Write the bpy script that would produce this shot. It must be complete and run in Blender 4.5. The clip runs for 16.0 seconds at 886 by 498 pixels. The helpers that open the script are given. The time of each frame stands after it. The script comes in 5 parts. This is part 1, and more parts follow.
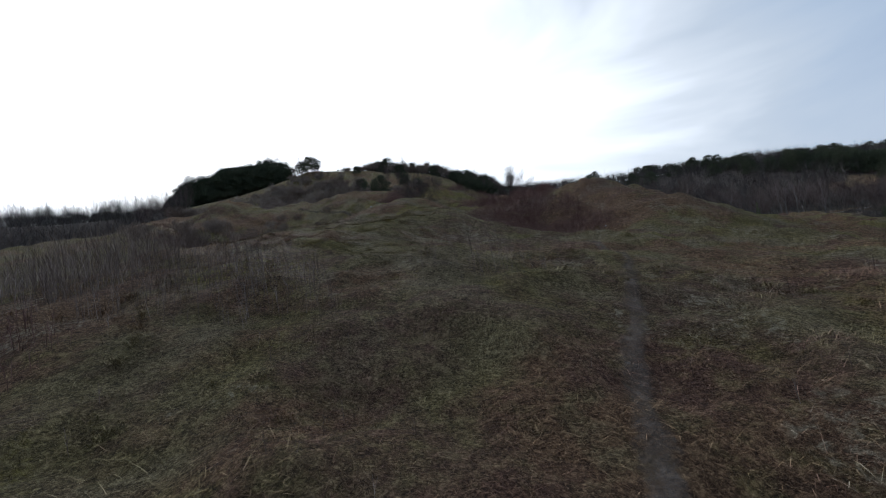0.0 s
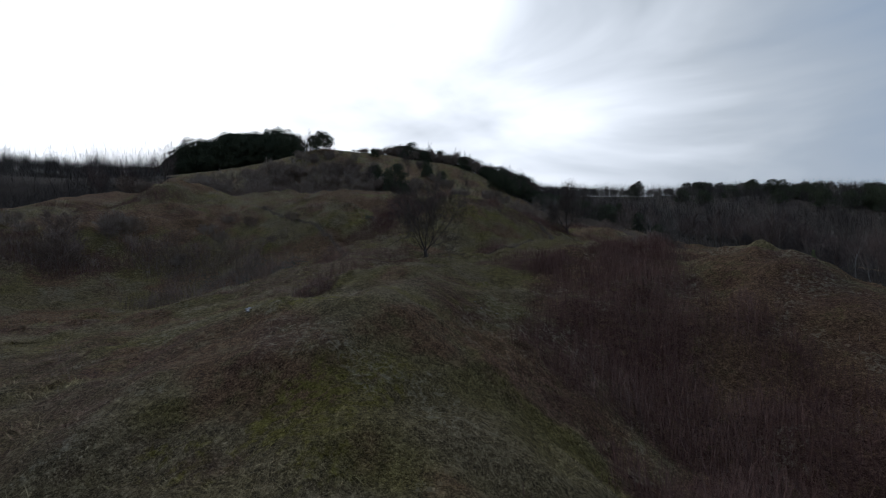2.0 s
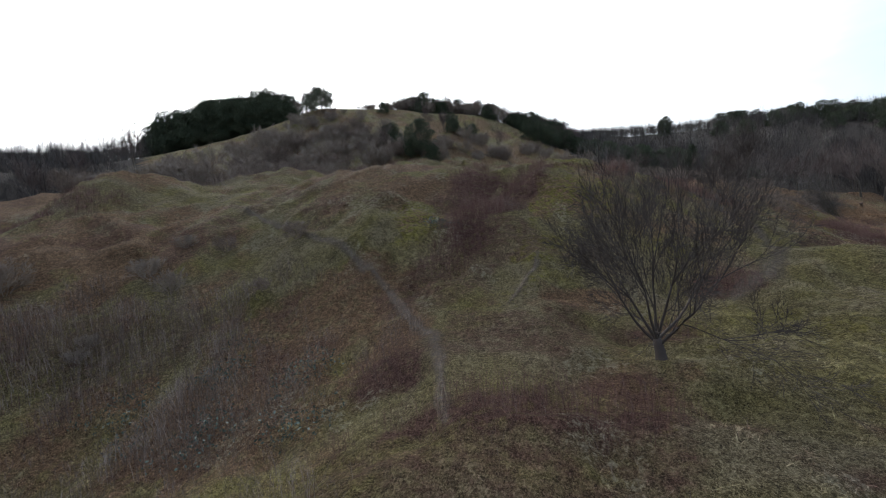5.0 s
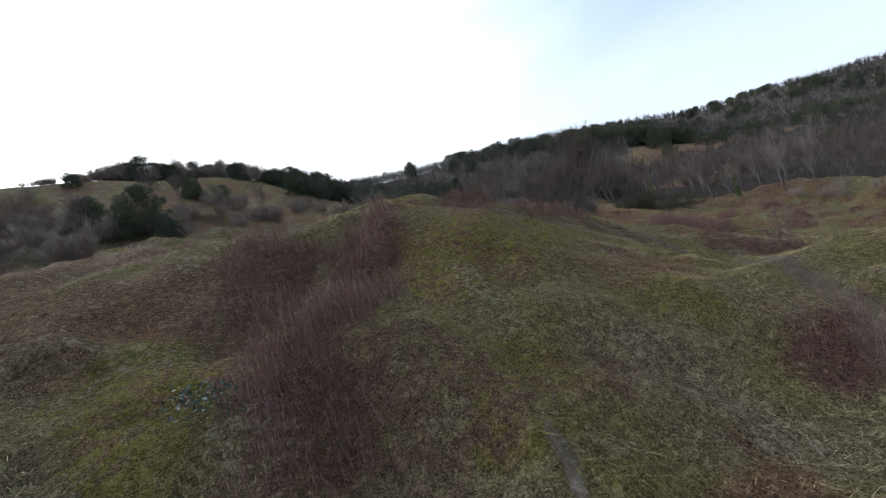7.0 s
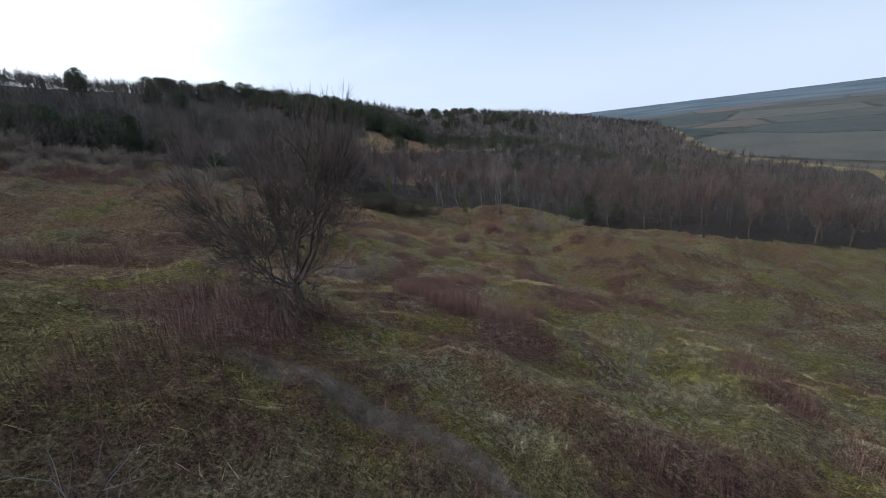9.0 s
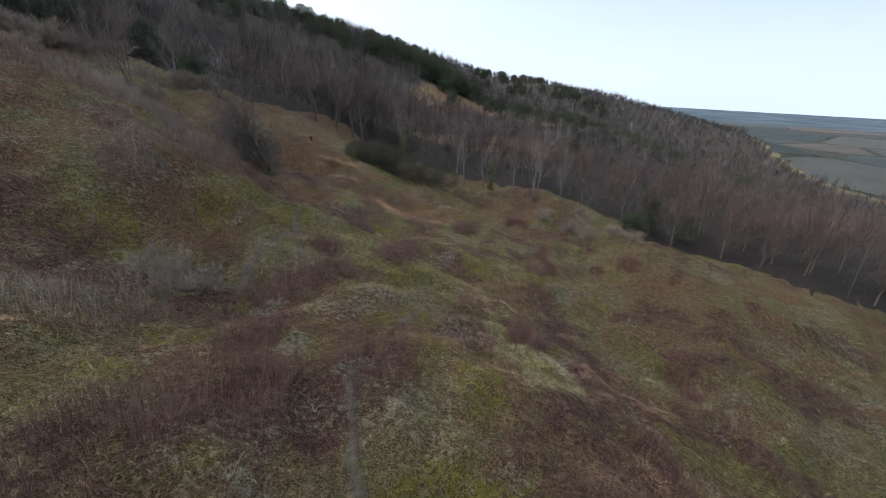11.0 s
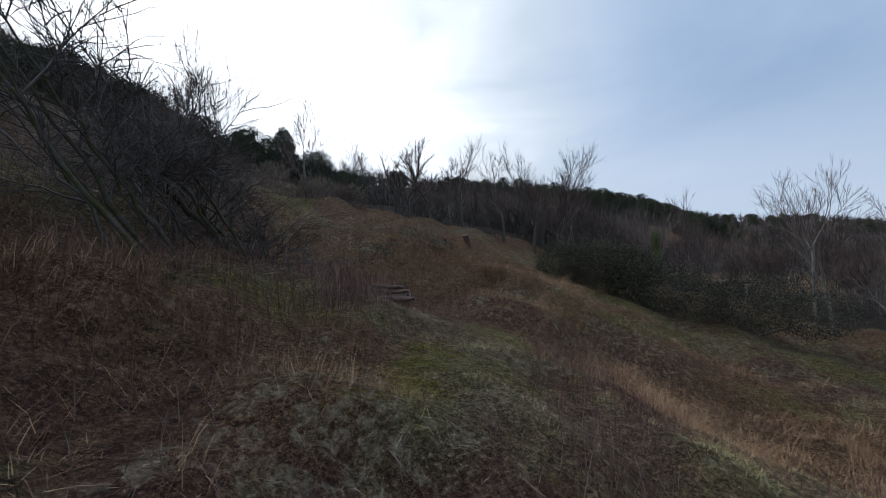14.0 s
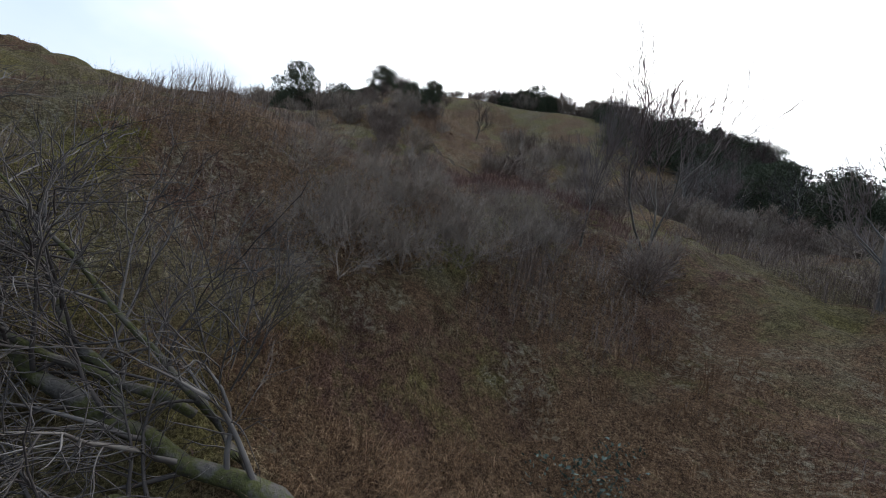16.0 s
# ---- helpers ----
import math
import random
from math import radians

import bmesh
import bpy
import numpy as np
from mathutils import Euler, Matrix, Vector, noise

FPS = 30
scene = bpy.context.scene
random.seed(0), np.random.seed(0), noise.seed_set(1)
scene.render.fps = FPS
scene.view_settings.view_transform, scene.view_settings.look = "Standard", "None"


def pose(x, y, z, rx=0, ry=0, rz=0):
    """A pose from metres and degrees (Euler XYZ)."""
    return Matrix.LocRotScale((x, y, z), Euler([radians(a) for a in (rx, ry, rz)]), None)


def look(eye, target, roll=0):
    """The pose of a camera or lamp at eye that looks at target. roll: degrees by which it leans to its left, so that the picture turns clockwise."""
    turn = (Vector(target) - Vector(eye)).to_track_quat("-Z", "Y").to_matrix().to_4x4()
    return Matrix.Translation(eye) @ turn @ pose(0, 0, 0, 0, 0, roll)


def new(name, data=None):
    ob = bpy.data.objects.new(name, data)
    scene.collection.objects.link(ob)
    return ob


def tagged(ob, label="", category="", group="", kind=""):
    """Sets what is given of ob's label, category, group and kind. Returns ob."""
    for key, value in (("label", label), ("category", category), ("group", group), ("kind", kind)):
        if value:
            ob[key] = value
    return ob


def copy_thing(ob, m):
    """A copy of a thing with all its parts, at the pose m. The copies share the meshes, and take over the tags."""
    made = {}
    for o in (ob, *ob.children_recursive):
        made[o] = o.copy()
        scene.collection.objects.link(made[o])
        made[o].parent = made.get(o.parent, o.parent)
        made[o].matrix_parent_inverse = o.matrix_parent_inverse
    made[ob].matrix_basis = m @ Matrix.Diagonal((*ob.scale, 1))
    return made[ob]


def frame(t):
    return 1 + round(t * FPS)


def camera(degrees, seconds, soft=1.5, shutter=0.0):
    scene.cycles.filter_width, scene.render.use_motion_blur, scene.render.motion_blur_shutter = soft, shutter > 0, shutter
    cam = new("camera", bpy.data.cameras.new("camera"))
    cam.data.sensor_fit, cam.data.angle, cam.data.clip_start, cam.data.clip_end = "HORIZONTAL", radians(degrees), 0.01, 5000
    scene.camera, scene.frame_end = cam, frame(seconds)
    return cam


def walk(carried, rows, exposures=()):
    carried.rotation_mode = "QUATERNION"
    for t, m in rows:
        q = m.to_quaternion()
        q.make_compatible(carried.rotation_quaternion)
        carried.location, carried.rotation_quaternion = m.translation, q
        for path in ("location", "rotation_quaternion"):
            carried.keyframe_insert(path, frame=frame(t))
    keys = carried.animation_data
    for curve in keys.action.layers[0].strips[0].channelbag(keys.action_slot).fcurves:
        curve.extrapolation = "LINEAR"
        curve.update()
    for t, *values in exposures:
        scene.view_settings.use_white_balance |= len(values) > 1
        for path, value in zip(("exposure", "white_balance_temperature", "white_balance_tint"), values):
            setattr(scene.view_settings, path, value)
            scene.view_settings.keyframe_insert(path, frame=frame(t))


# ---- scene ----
# ---------------------------------------------------------------- camera
cam = camera(95.4, 16.0, soft=1.0)
PATH = [
    (0, pose(14.16, -35.92, -11.63, 94.83, 9.73, 11.34)),
    (0.5, pose(13.67, -30.99, -10.11, 95.59, 7.97, 11.14)),
    (1, pose(13.07, -26.46, -8.47, 95.47, 5.94, 11.57)),
    (1.5, pose(12.44, -22.26, -6.66, 94.69, 4.44, 12.41)),
    (2, pose(11.81, -18.64, -5.11, 93.27, 2.27, 13.82)),
    (2.5, pose(11.38, -15.72, -3.68, 91.09, -1.22, 17.09)),
    (3, pose(10.67, -13.09, -2.38, 88.67, -3.81, 20.98)),
    (3.5, pose(9.10, -10.78, -1.51, 87.08, -3.62, 22.72)),
    (4, pose(7.07, -8.77, -1.00, 86.41, -1.37, 22.24)),
    (4.5, pose(4.90, -6.90, -0.74, 86.49, 2.34, 19.61)),
    (5, pose(2.82, -4.94, -0.58, 87.03, 7.00, 14.92)),
    (5.5, pose(1.07, -2.67, -0.37, 87.71, 12.11, 8.22)),
    (6, pose(0.00, 0.00, -0.00, 88.28, 17.16, -0.51)),
    (6.5, pose(-0.28, 2.75, 0.50, 88.13, 19.85, -8.91)),
    (7, pose(0.24, 5.48, 1.03, 86.78, 20.26, -17.29)),
    (7.5, pose(1.53, 8.44, 1.54, 84.54, 18.87, -25.94)),
    (8, pose(3.66, 11.60, 1.99, 80.60, 14.98, -37.82)),
    (8.5, pose(5.91, 14.35, 2.38, 76.34, 10.79, -48.11)),
    (9, pose(8.77, 16.37, 2.66, 73.30, 6.87, -54.22)),
    (9.5, pose(11.91, 17.84, 2.71, 71.12, 3.52, -56.65)),
    (10, pose(15.13, 19.01, 2.44, 69.64, 0.83, -55.80)),
    (10.5, pose(18.27, 20.15, 1.75, 68.82, -1.21, -51.98)),
    (11, pose(21.17, 21.51, 0.59, 68.76, -2.76, -45.49)),
    (11.5, pose(23.55, 23.31, -1.07, 69.60, -4.14, -36.59)),
    (12, pose(25.82, 25.69, -2.71, 72.68, -2.67, -30.73)),
    (12.5, pose(27.98, 28.82, -3.98, 77.74, -0.18, -27.89)),
    (13, pose(30.07, 32.37, -4.86, 82.21, 1.99, -26.16)),
    (13.5, pose(32.18, 36.04, -5.24, 87.54, 3.17, -22.46)),
    (14, pose(34.25, 39.61, -5.11, 91.77, 3.04, -15.96)),
    (14.5, pose(36.18, 43.19, -4.49, 95.16, -0.31, -1.46)),
    (15, pose(37.38, 46.50, -3.74, 96.20, -6.84, 22.25)),
    (15.5, pose(37.64, 49.18, -2.87, 93.88, -11.46, 42.61)),
    (16, pose(37.14, 51.20, -2.05, 91.38, -14.31, 60.23)),
]
walk(cam, PATH, [(0, -0.85, 5850, 10), (0.5, -1.2, 5850, 10), (1.0, -1.4, 5850, 10), (2.5, -1.3, 5850, 10), (3.2, -0.75, 5950, 10), (5.3, -0.1, 6150, 10), (6.5, 0.05, 6150, 10), (7.5, 0.0, 6050, 10), (8.5, -0.25, 5950, 10), (11, 0.05, 6200, 10), (12.3, 0.73, 5900, 10), (13.5, -0.05, 6300, 10), (14.0, -0.65, 5900, 10), (14.6, -0.8, 5850, 10), (15.1, -0.9, 5850, 10), (15.5, -0.85, 6000, 10), (16, -0.15, 6150, 10)])

# ---------------------------------------------------------------- world, sun
SUN_YAW, SUN_EL = 38.0, 24.0     # degrees: turned from +y towards -x, and above the horizon
sun_dir = Vector((-math.sin(radians(SUN_YAW)) * math.cos(radians(SUN_EL)),
                  math.cos(radians(SUN_YAW)) * math.cos(radians(SUN_EL)), math.sin(radians(SUN_EL))))
world = bpy.data.worlds.new("sky")
scene.world = world
world.use_nodes = True
wn, wl = world.node_tree.nodes, world.node_tree.links
wn.clear()


def wnode(kind, **kw):
    n = wn.new(kind)
    for k, v in kw.items():
        n.inputs[k].default_value = v
    return n


sky = wn.new("ShaderNodeTexSky")
sky.sky_type, sky.sun_disc = "NISHITA", False
sky.sun_elevation, sky.sun_rotation = radians(SUN_EL), radians(-SUN_YAW)
sky.air_density, sky.dust_density = 1.2, 2.0
skyscale = wn.new("ShaderNodeVectorMath")
skyscale.operation = "SCALE"
skyscale.inputs[3].default_value = 0.075
wl.new(sky.outputs[0], skyscale.inputs[0])
wtc = wn.new("ShaderNodeTexCoord")
wdot = wn.new("ShaderNodeVectorMath")
wdot.operation = "DOT_PRODUCT"
wl.new(wtc.outputs["Generated"], wdot.inputs[0])
wdot.inputs[1].default_value = sun_dir
# thin cloud: streaks, denser towards the sun
wmap = wn.new("ShaderNodeMapping")
wmap.inputs["Scale"].default_value = (1.0, 1.0, 2.4)
wmap.inputs["Rotation"].default_value = (0.5, 0.35, 0.4)
wl.new(wtc.outputs["Generated"], wmap.inputs[0])
wnoise = wnode("ShaderNodeTexNoise", Scale=1.5, Detail=5.0, Roughness=0.5, Distortion=0.7)
wl.new(wmap.outputs[0], wnoise.inputs["Vector"])
wcov = wn.new("ShaderNodeMath")
wcov.operation = "MULTIPLY_ADD"
wcov.inputs[1].default_value, wcov.inputs[2].default_value = 0.95, -0.44
wl.new(wnoise.outputs[0], wcov.inputs[0])
wsum = wn.new("ShaderNodeMath")
wl.new(wcov.outputs[0], wsum.inputs[0])
wl.new(wdot.outputs["Value"], wsum.inputs[1])
wfac = wnode("ShaderNodeMapRange", **{"From Min": -0.55, "From Max": 1.0, "To Min": 0.0, "To Max": 1.0})
wl.new(wsum.outputs[0], wfac.inputs[0])
wramp = wn.new("ShaderNodeValToRGB")
el = wramp.color_ramp.elements
el[0].position, el[0].color = 0.0, (0.45, 0.62, 0.88, 1)
el[1].position, el[1].color = 1.0, (3.3, 3.27, 3.22, 1)
for p, c in ((0.3, (0.60, 0.78, 1.04)), (0.5, (0.76, 0.93, 1.17)), (0.62, (0.95, 1.10, 1.28)), (0.70, (1.18, 1.28, 1.38)), (0.78, (1.55, 1.61, 1.65)), (0.88, (2.3, 2.33, 2.35))):
    e = el.new(p)
    e.color = (*c, 1)
wl.new(wfac.outputs[0], wramp.inputs[0])
wmix = wn.new("ShaderNodeMixRGB")
wmix.inputs[0].default_value = 0.88
wl.new(skyscale.outputs[0], wmix.inputs[1])
wl.new(wramp.outputs[0], wmix.inputs[2])
# sky brightened overhead, mostly unseen: added as soft top light for the ground
wsep = wn.new("ShaderNodeSeparateXYZ")
wl.new(wtc.outputs["Generated"], wsep.inputs[0])
wzen = wnode("ShaderNodeMapRange", **{"From Min": 0.50, "From Max": 0.95, "To Min": 1.0, "To Max": 2.2})
wzen.interpolation_type = "SMOOTHSTEP"
wl.new(wsep.outputs["Z"], wzen.inputs[0])
# pale haze along the horizon
whaze = wnode("ShaderNodeMapRange", **{"From Min": 0.03, "From Max": 0.36, "To Min": 0.62, "To Max": 0.0})
whaze.interpolation_type = "SMOOTHSTEP"
wl.new(wsep.outputs["Z"], whaze.inputs[0])
wpale = wn.new("ShaderNodeMixRGB")
wpale.blend_type = "LIGHTEN"
wpale.inputs[2].default_value = (1.10, 1.18, 1.26, 1)
wl.new(whaze.outputs[0], wpale.inputs[0])
wl.new(wmix.outputs[0], wpale.inputs[1])
wdim = wn.new("ShaderNodeVectorMath")
wdim.operation = "SCALE"
wl.new(wpale.outputs[0], wdim.inputs[0])
wl.new(wzen.outputs[0], wdim.inputs[3])
wbg = wn.new("ShaderNodeBackground")
wbg.inputs["Strength"].default_value = 1.0
wl.new(wdim.outputs[0], wbg.inputs[0])
wout = wn.new("ShaderNodeOutputWorld")
wl.new(wbg.outputs[0], wout.inputs[0])

sun = new("sun", bpy.data.lights.new("sun", "SUN"))
sun.data.energy, sun.data.angle, sun.data.color = 2.2, radians(20), (1.0, 0.95, 0.88)
sun.matrix_world = look((0, 0, 80), Vector((0, 0, 80)) - sun_dir)


# ---------------------------------------------------------------- materials
def ramp_mat(name, stops, scale=3.0, island=0.0, rough=0.9, bump=0.0, bump_scale=30.0, fine=0.0, metal=0.0, spec=0.2, detail=4.0):
    """A material whose colour runs along stops by noise in space and, by the share island, by chance from piece to piece."""
    m = bpy.data.materials.new(name)
    m.use_nodes = True
    n, l = m.node_tree.nodes, m.node_tree.links
    b = n["Principled BSDF"]
    b.inputs["Roughness"].default_value, b.inputs["Metallic"].default_value = rough, metal
    b.inputs["Specular IOR Level"].default_value = spec
    tc = n.new("ShaderNodeTexCoord")
    t = n.new("ShaderNodeTexNoise")
    t.inputs["Scale"].default_value, t.inputs["Detail"].default_value = scale, detail
    l.new(tc.outputs["Object"], t.inputs["Vector"])
    stretch = n.new("ShaderNodeMapRange")
    stretch.inputs["From Min"].default_value, stretch.inputs["From Max"].default_value = 0.3, 0.7
    l.new(t.outputs[0], stretch.inputs[0])
    value = stretch.outputs[0]
    if fine:
        t2 = n.new("ShaderNodeTexNoise")
        t2.inputs["Scale"].default_value, t2.inputs["Detail"].default_value = fine, 3.0
        l.new(tc.outputs["Object"], t2.inputs["Vector"])
        mx = n.new("ShaderNodeMix")
        mx.inputs[0].default_value = 0.45
        l.new(value, mx.inputs[2])
        l.new(t2.outputs[0], mx.inputs[3])
        value = mx.outputs[0]
    if island:
        g = n.new("ShaderNodeNewGeometry")
        mx = n.new("ShaderNodeMix")
        mx.inputs[0].default_value = island
        l.new(value, mx.inputs[2])
        l.new(g.outputs["Random Per Island"], mx.inputs[3])
        value = mx.outputs[0]
    r = n.new("ShaderNodeValToRGB")
    e = r.color_ramp.elements
    e[0].color, e[1].color = (*stops[0], 1), (*stops[-1], 1)
    for i, c in enumerate(stops[1:-1]):
        e.new((i + 1) / (len(stops) - 1)).color = (*c, 1)
    l.new(value, r.inputs[0])
    l.new(r.outputs[0], b.inputs["Base Color"])
    if bump:
        tb = n.new("ShaderNodeTexNoise")
        tb.inputs["Scale"].default_value, tb.inputs["Detail"].default_value = bump_scale, 5.0
        l.new(tc.outputs["Object"], tb.inputs["Vector"])
        bp = n.new("ShaderNodeBump")
        bp.inputs["Strength"].default_value, bp.inputs["Distance"].default_value = 1.0, bump
        l.new(tb.outputs[0], bp.inputs["Height"])
        l.new(bp.outputs[0], b.inputs["Normal"])
    return m


M_BROWNGRASS = ramp_mat("brown_grass", [(0.075, 0.042, 0.022), (0.17, 0.095, 0.050), (0.26, 0.155, 0.084), (0.34, 0.225, 0.135)], scale=0.6, island=0.65)
M_RED = ramp_mat("red_stems", [(0.050, 0.023, 0.018), (0.096, 0.047, 0.037), (0.15, 0.083, 0.066), (0.215, 0.15, 0.118)], scale=0.4, island=0.6)
M_TWIG = ramp_mat("grey_brown_stems", [(0.055, 0.038, 0.030), (0.11, 0.078, 0.060), (0.19, 0.142, 0.112), (0.32, 0.265, 0.22)], scale=0.5, island=0.6)
M_BARK = ramp_mat("dark_bark", [(0.045, 0.036, 0.028), (0.085, 0.07, 0.055), (0.13, 0.115, 0.095)], scale=4.0, fine=30.0, bump=0.01, bump_scale=25)
M_FINE = ramp_mat("fine_twigs", [(0.075, 0.056, 0.048), (0.13, 0.103, 0.09), (0.21, 0.178, 0.16)], scale=0.12, island=0.5)
M_BIRCH = ramp_mat("pale_bark", [(0.06, 0.053, 0.046), (0.115, 0.104, 0.092), (0.20, 0.185, 0.167)], scale=3.0, fine=20.0, bump=0.006)
M_MOSSBARK = ramp_mat("mossy_bark", [(0.020, 0.016, 0.013), (0.045, 0.037, 0.030), (0.085, 0.073, 0.062), (0.055, 0.055, 0.016), (0.04, 0.033, 0.027), (0.14, 0.125, 0.11)], scale=3.2, fine=18.0, bump=0.025, bump_scale=16)
M_DEAD = ramp_mat("grey_dead_wood", [(0.030, 0.024, 0.021), (0.070, 0.058, 0.051), (0.165, 0.145, 0.128)], scale=2.5, island=0.6)
M_YEW = ramp_mat("dark_needles", [(0.018, 0.024, 0.015), (0.040, 0.049, 0.029), (0.074, 0.082, 0.050), (0.112, 0.114, 0.072)], scale=0.6, island=0.55, rough=0.95, spec=0.06)
M_BUSH = ramp_mat("evergreen_leaves", [(0.020, 0.020, 0.012), (0.046, 0.043, 0.026), (0.088, 0.078, 0.050)], scale=0.8, island=0.6, rough=0.85)
M_IVY = ramp_mat("ivy_leaves", [(0.03, 0.045, 0.012), (0.065, 0.09, 0.02), (0.11, 0.14, 0.035)], scale=0.8, island=0.6, rough=0.5)
M_CHALK = ramp_mat("chalk", [(0.14, 0.13, 0.125), (0.24, 0.23, 0.22), (0.38, 0.37, 0.355)], scale=6.0)
M_LOG = ramp_mat("log_bark", [(0.035, 0.022, 0.016), (0.085, 0.056, 0.042), (0.15, 0.11, 0.088)], scale=8.0, fine=40.0, bump=0.008)
M_CUT = ramp_mat("cut_wood", [(0.20, 0.15, 0.10), (0.32, 0.25, 0.18), (0.42, 0.35, 0.27)], scale=12.0)
def tree_tone_material():
    """Far bare trees: each has its own tone, from dark brown over purple grey to pale."""
    m = ramp_mat("wood_twigs", [(0.6, 0.6, 0.6), (1.0, 1.0, 1.0), (1.3, 1.3, 1.3)], scale=0.8, island=0.6)
    n, l = m.node_tree.nodes, m.node_tree.links
    a = n.new("ShaderNodeAttribute")
    a.attribute_name = "tone"
    r = n.new("ShaderNodeValToRGB")
    e = r.color_ramp.elements
    e[0].color, e[1].color = (0.026, 0.020, 0.017, 1), (0.21, 0.185, 0.155, 1)
    for p, c in ((0.3, (0.044, 0.038, 0.034)), (0.5, (0.066, 0.056, 0.049)), (0.65, (0.060, 0.054, 0.040)), (0.8, (0.11, 0.095, 0.083))):
        e.new(p).color = (*c, 1)
    l.new(a.outputs["Fac"], r.inputs[0])
    x = n.new("ShaderNodeMixRGB")
    x.blend_type = "MULTIPLY"
    x.inputs[0].default_value = 1.0
    b = n["Principled BSDF"]
    l.new(b.inputs["Base Color"].links[0].from_socket, x.inputs[1])
    l.new(r.outputs[0], x.inputs[2])
    l.new(x.outputs[0], b.inputs["Base Color"])
    return m


M_WOOD = tree_tone_material()
M_THORN = ramp_mat("thorn_twigs", [(0.045, 0.030, 0.026), (0.085, 0.060, 0.052), (0.145, 0.112, 0.098)], scale=1.0, island=0.5)
M_HAW = ramp_mat("dark_thorn_twigs", [(0.032, 0.024, 0.019), (0.060, 0.046, 0.038), (0.105, 0.084, 0.072)], scale=1.0, island=0.5)
M_MAUVE = ramp_mat("purple_brown_twigs", [(0.115, 0.086, 0.064), (0.20, 0.156, 0.122), (0.31, 0.26, 0.21)], scale=0.8, island=0.5)
M_CHALKWOOD = ramp_mat("bleached_wood", [(0.22, 0.19, 0.16), (0.36, 0.33, 0.29), (0.5, 0.47, 0.43)], scale=2.0)
M_BRAMBLE = ramp_mat("bramble_leaves", [(0.022, 0.032, 0.022), (0.05, 0.066, 0.048), (0.09, 0.105, 0.085)], scale=2.0, island=0.6, rough=0.5)


def path_material():
    """Trodden soil that breaks up into the grass along its edges."""
    m = ramp_mat("trodden_soil", [(0.024, 0.018, 0.014), (0.064, 0.049, 0.038), (0.11, 0.087, 0.070), (0.22, 0.185, 0.155)], scale=3.4, fine=22.0, bump=0.04, bump_scale=18, spec=0.03, rough=1.0)
    n, l = m.node_tree.nodes, m.node_tree.links
    a = n.new("ShaderNodeAttribute")
    a.attribute_name = "core"
    tc = n.new("ShaderNodeTexCoord")
    t = n.new("ShaderNodeTexNoise")
    t.inputs["Scale"].default_value, t.inputs["Detail"].default_value = 13.0, 7.0
    l.new(tc.outputs["Object"], t.inputs["Vector"])
    s = n.new("ShaderNodeMath")
    s.operation = "MULTIPLY_ADD"
    l.new(t.outputs[0], s.inputs[0])
    s.inputs[1].default_value = 1.6
    l.new(a.outputs["Fac"], s.inputs[2])
    r = n.new("ShaderNodeMapRange")
    r.inputs["From Min"].default_value, r.inputs["From Max"].default_value = 1.05, 1.85
    r.inputs["To Max"].default_value = 0.62
    l.new(s.outputs[0], r.inputs[0])
    clear = n.new("ShaderNodeBsdfTransparent")
    mx = n.new("ShaderNodeMixShader")
    l.new(r.outputs[0], mx.inputs[0])
    l.new(clear.outputs[0], mx.inputs[1])
    l.new(n["Principled BSDF"].outputs[0], mx.inputs[2])
    l.new(mx.outputs[0], n["Material Output"].inputs[0])
    return m


M_PATH = path_material()


